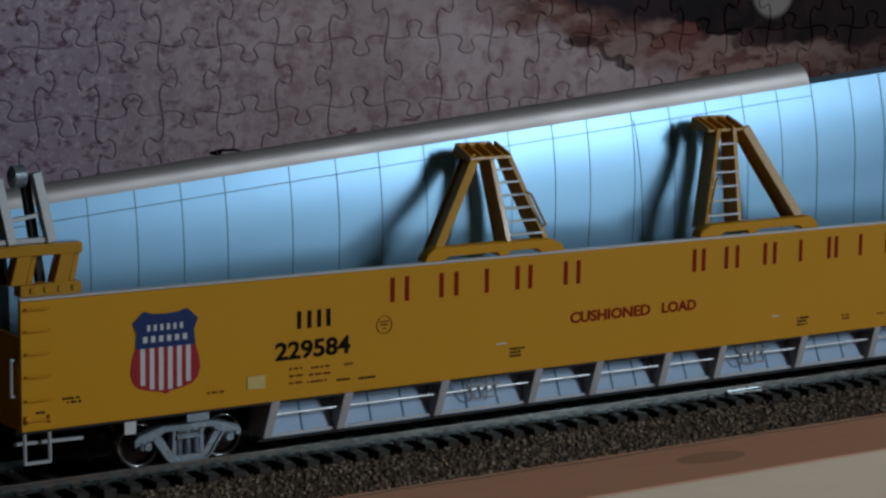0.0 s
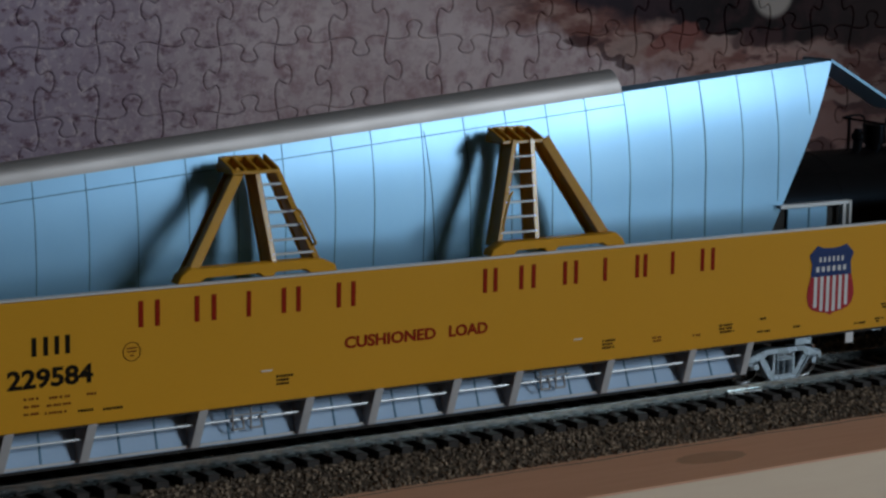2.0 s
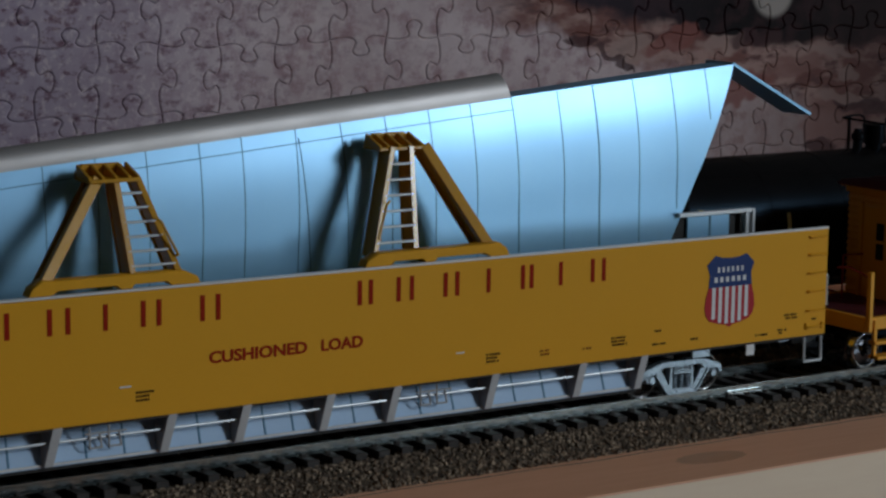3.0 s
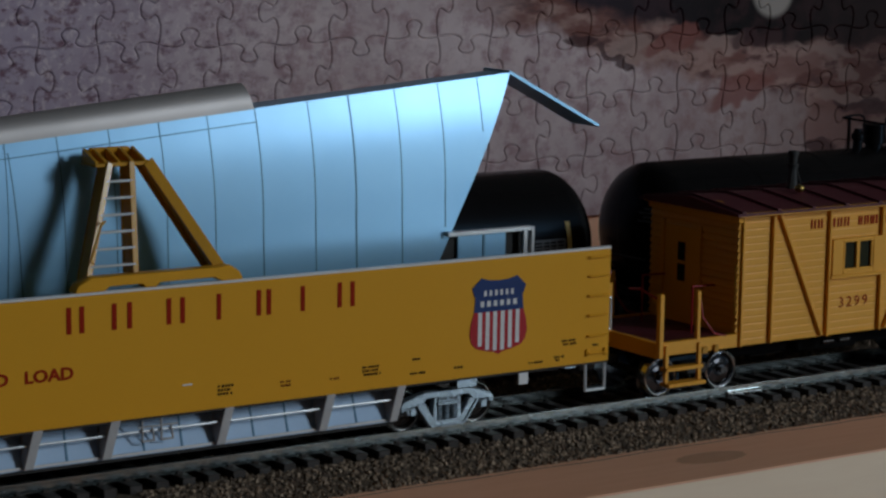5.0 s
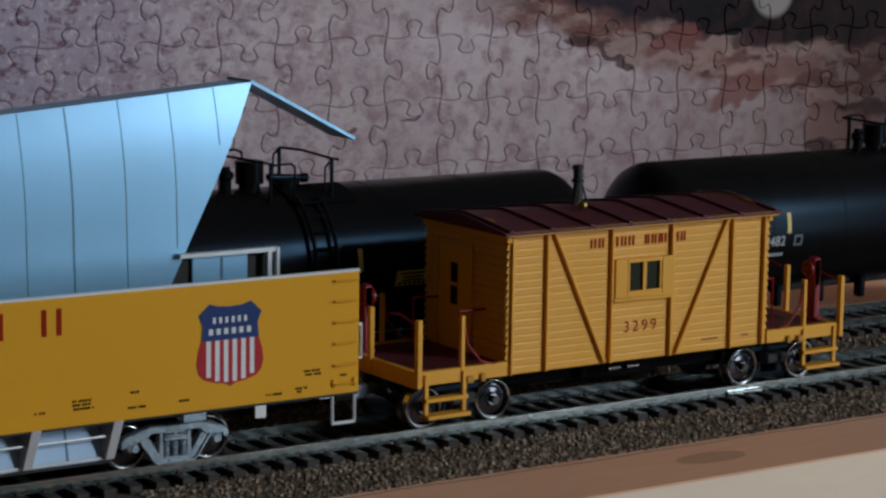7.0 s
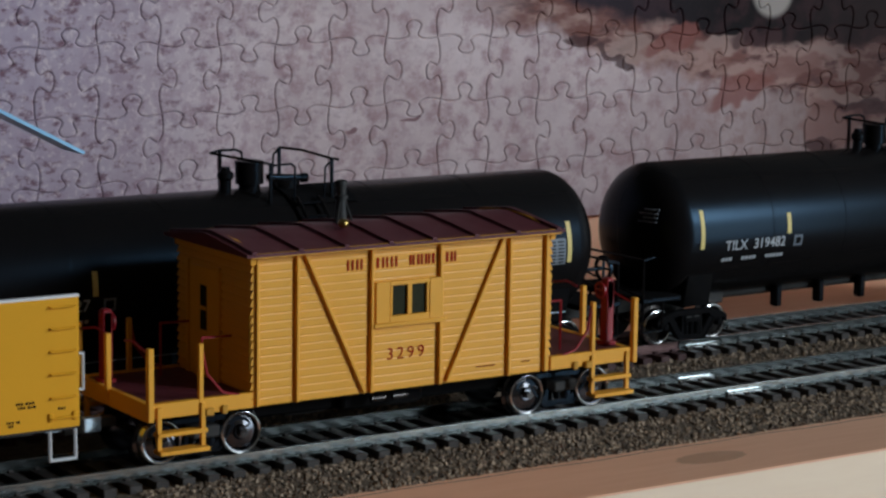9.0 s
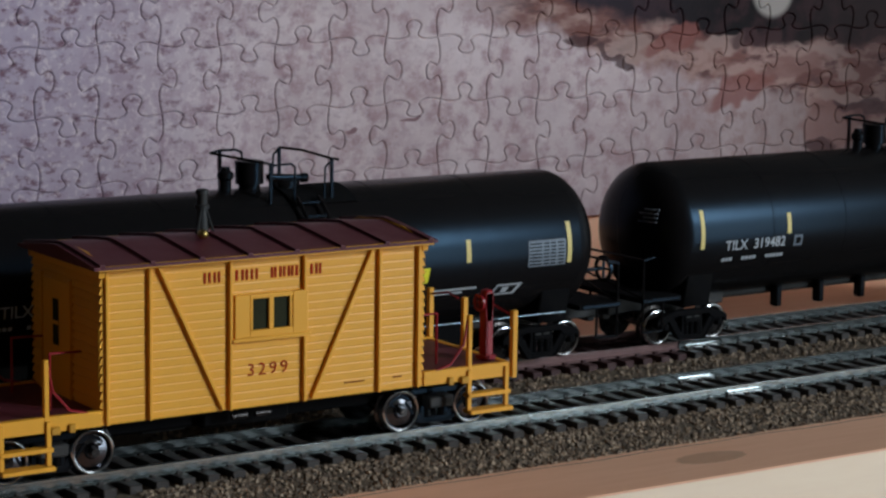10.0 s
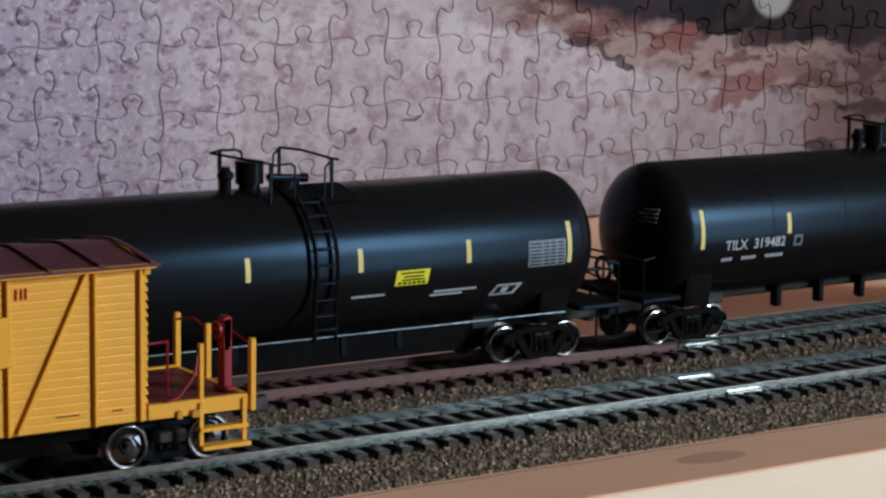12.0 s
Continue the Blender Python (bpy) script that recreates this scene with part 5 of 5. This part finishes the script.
    b.lathe([(46.0, 2.6), (48.3, 2.6), (48.5, 3.4), (53.3, 3.4), (53.4, 3.55), (53.8, 3.5), (54.0, 2.9)], (cx - 5.2, yc, 0), "z", 22)
    b.part("valve_dome", BLACK, root)
    b = Build()
    b.lathe([(46.0, 1.5), (49.6, 1.4), (50.0, 1.9), (51.4, 1.9), (51.8, 1.3), (52.8, 1.0)], (cx - 11.6, yc, 0), "z", 14)
    b.rod(at(-13.6, 0, 50.7), at(-9.6, 0, 50.7), 0.5, n=8)
    b.part("safety_valve", BLACK, root)
    b = Build()
    b.lathe([(46.0, 3.2), (48.0, 3.2), (48.2, 3.6), (49.0, 3.6), (49.4, 2.6)], (cx + 3.4, yc - 1.5, 0), "z", 18)
    b.rod(at(-2.0, -3.2, 50.1), at(8.2, -3.2, 49.5), 0.85, n=10)
    b.rod(at(7.2, -3.2, 49.55), at(8.6, -3.2, 49.5), 1.15, n=10)
    for q in (0.4, 3.4, 6.2):
        b.rod(at(q, -3.2, 47.6), at(q, -3.2, 50.2), 0.45, n=6)
    b.part("manway", BLACK, root)
    # guard posts at the corners, with bent rails between them
    for x, y, z0, z1 in ((-10.6, 4.6, 45.8, 56.3), (5.5, 4.6, 45.8, 56.2), (-4.6, -9.2, 43.0, 54.3), (12.0, -9.2, 43.0, 54.5)):
        Build().beam(at(x, y, z0), at(x, y, z1), 0.75, 0.75, (0, 1, 0), 0.1).part("rail_post", BLACK, root)
    for pts in (((-13.2, 4.6, 55.6), (-4.6, -9.2, 54.0)), ((-13.2, 4.6, 55.6), (-10.6, 4.6, 56.1), (-6.4, 4.6, 56.1), (-4.8, 4.6, 55.4), (-4.5, 4.6, 53.4)),
                ((5.5, 4.6, 56.1), (8.4, -1.2, 55.9), (12.0, -9.2, 54.5), (13.8, -9.4, 54.2))):
        Build().tube([at(*p) for p in pts], 0.32).part("hand_rail", BLACK, root)
    for pts in (((3.6, 4.6, 48.6), (3.9, 4.6, 54.4), (5.3, 4.6, 55.8)), ((-4.6, -9.2, 53.6), (0.9, -9.2, 53.8), (2.0, -9.2, 52.9), (1.8, -9.2, 44.6)), ((9.9, -9.2, 44.6), (10.2, -9.2, 52.6), (11.8, -9.2, 53.9))):
        Build().tube([at(*p) for p in pts], 0.28).part("grab_loop", BLACK, root)
    # side ladder down the tank
    for dx in (1.8, 7.6):
        pts = [(x0 + 103 + dx, yc - (rad + 1.5) * math.cos(a), zc + (rad + 1.5) * math.sin(a)) for a in np.linspace(1.02, -0.25, 10)] + [(x0 + 103 + dx, yc - rad - 0.6, 12.5)]
        Build().tube(pts, 0.5).part("ladder_rail", BLACK, root)
    for a in np.linspace(0.92, -0.75, 9):
        y, z = (yc - (rad + 1.5) * math.cos(max(a, -0.25)), zc + (rad + 1.5) * math.sin(a))
        Build().rod((x0 + 104.8, y, z), (x0 + 110.6, y, z), 0.34, n=6).part("rung", BLACK, root)
    # underside: sill, saddles, side rail, trucks
    for s, e in ((-1, ends), (1, x1)):
        Build().box(*sorted((e + s * 4, e - s * 36)), yc - 4, yc + 4, 8.0, 12.5, 0.4).part("stub_sill", DARK, root)
        b = Build()
        xx = e - s * 18
        b.prism([(yc - 13.5, 10.0), (yc + 13.5, 10.0), (yc + 15.4, 20.0), (yc + 6, 13.4), (yc - 6, 13.4), (yc - 15.4, 20.0)], "x", xx - 4.5, xx + 4.5, 0.3)
        b.part("saddle", MATT_BLACK, root)
        Build().box(*sorted((e + s * 2.0, e - s * 11.0)), yc - 15.8, yc + 15.8, 12.6, 14.0, 0.2).part("end_platform", MATT_BLACK, root)
        Build().box(*sorted((e + s * 2.0, e - s * 10.0)), yc - 16.1, yc - 15.8, 13.0, 13.8, 0.05).part("platform_plate", BLACK, root)
        for y in (-15.2, 15.2):
            grab(root, [(e + s * 1.6, yc + y, 14), (e + s * 1.6, yc + y, 24), (e - s * 2.0, yc + y, 24.6)], 0.35, BLACK)
            grab(root, [(e + s * 1.6, yc + y, 13), (e + s * 1.6, yc + y, 5), (e - s * 5, yc + y, 5), (e - s * 5, yc + y, 13)], 0.35, BLACK, "corner_step")
        grab(root, [(e + s * 1.6, yc - 15.2, 24), (e + s * 1.6, yc + 15.2, 24)], 0.35, BLACK, "end_rail")
        grab(root, [(e + s * 1.6, yc - 15, 14), (e + s * 4.5, yc + 15, 20)], 0.3, BLACK, "end_rail")
        truck(root, e - s * (17.2 if s < 0 else 20.7), yc, MATT_BLACK, "black tank car truck", 18.8, 0.6, False)
        b = Build()
        b.box(*sorted((e, e + s * 8)), yc - 1.3, yc + 1.3, 7.2, 9.2, 0.2).box(*sorted((e + s * 7, e + s * 9.5)), yc - 2.2, yc + 2.2, 6.6, 9.8, 0.3)
        b.part("coupler", DARK, root)
    Build().lathe([(-0.35, 2.6), (-0.35, 3.5), (0.35, 3.5), (0.35, 2.9)], (x1 + 2.4, yc - 8.0, 21.5), "x", 20, True).beam((x1 + 2.4, yc - 11.2, 21.5), (x1 + 2.4, yc - 4.8, 21.5), 0.5, 0.5).beam((x1 + 2.4, yc - 8.0, 18.3), (x1 + 2.4, yc - 8.0, 24.7), 0.5, 0.5, (0, 1, 0)).rod((x1 - 6.0, yc - 8.0, 21.5), (x1 + 2.7, yc - 8.0, 21.5), 0.5, n=8).part("brake_wheel", BLACK, root)
    if low_sill:
        Build().rod((x0 + 46, yc - rad - 0.4, 13.6), (x0 + 178, yc - rad - 0.4, 13.6), 0.14, n=6).part("side_rail", TRUCK_GREY, root)
        for x in (58, 84, 110, 140):
            Build().rod((x0 + x, yc - rad - 0.4, 13.6), (x0 + x, yc - 10, 14.2), 0.3, n=6).part("rail_bracket", BLACK, root)
    for x in (60, 76, 92, 122, 138):
        Build().box(x0 + x - 1.1, x0 + x + 1.1, yc - 4, yc - 1, 5.0, 11.2, 0.4).part("pipe_fitting", BLACK, root)
    if low_sill:
        # black bar added to hide the lit board, standing in for shade under the tank
        Build().box(x0 + 36, x0 + 164, yc - 3.5, yc + 3.5, 3.2, 11.6, 0.4).part("low_sill", MATT_BLACK, root)
    Build().rod((x0 + 30, yc, 9.5), (x0 + 170, yc, 9.5), 1.1, n=8).part("pipe", DARK, root)
    return root


car = freight_car()
hull = load()
ORG[hull] += Vector((1.65, 0, 0))
cab = caboose()
tank_car(166.8, "TILX  319527", True)
second = tank_car(370.2, "TILX  319482", False)
swung(second, SWING)
puzzle()


# ---- the train rolls past ----
def motions():
    run = [(0.0, 0.0), (0.5, 14.29), (1.0, 29.63), (1.5, 43.9), (2.0, 59.1), (2.5, 74.25), (3.0, 91.16), (5.0, 157.61), (5.5, 173.61), (6.0, 191.02), (6.5, 207.09),
           (7.0, 224.33), (7.5, 240.09), (9.5, 305.53), (10.0, 322.45), (10.5, 338.4), (11.0, 355.47), (11.5, 371.52), (12.0, 388.44)]
    for ob in (car, hull, cab):
        at = ORG[ob]
        walk(ob, [(t, pose((at.x - s) * MM, at.y * MM, at.z * MM)) for t, s in run])
    ts, ss = [t for t, s in run], [s for t, s in run]
    for ob in WHEELSETS:
        base = ob.location.copy()
        rows = []
        for i in range(81):
            t = i * 0.15
            turn = math.degrees(float(np.interp(t, ts, ss)) / 4.75)
            rows.append((t, pose(base.x, base.y, base.z, 0, -turn, 0)))
        walk(ob, rows)


motions()
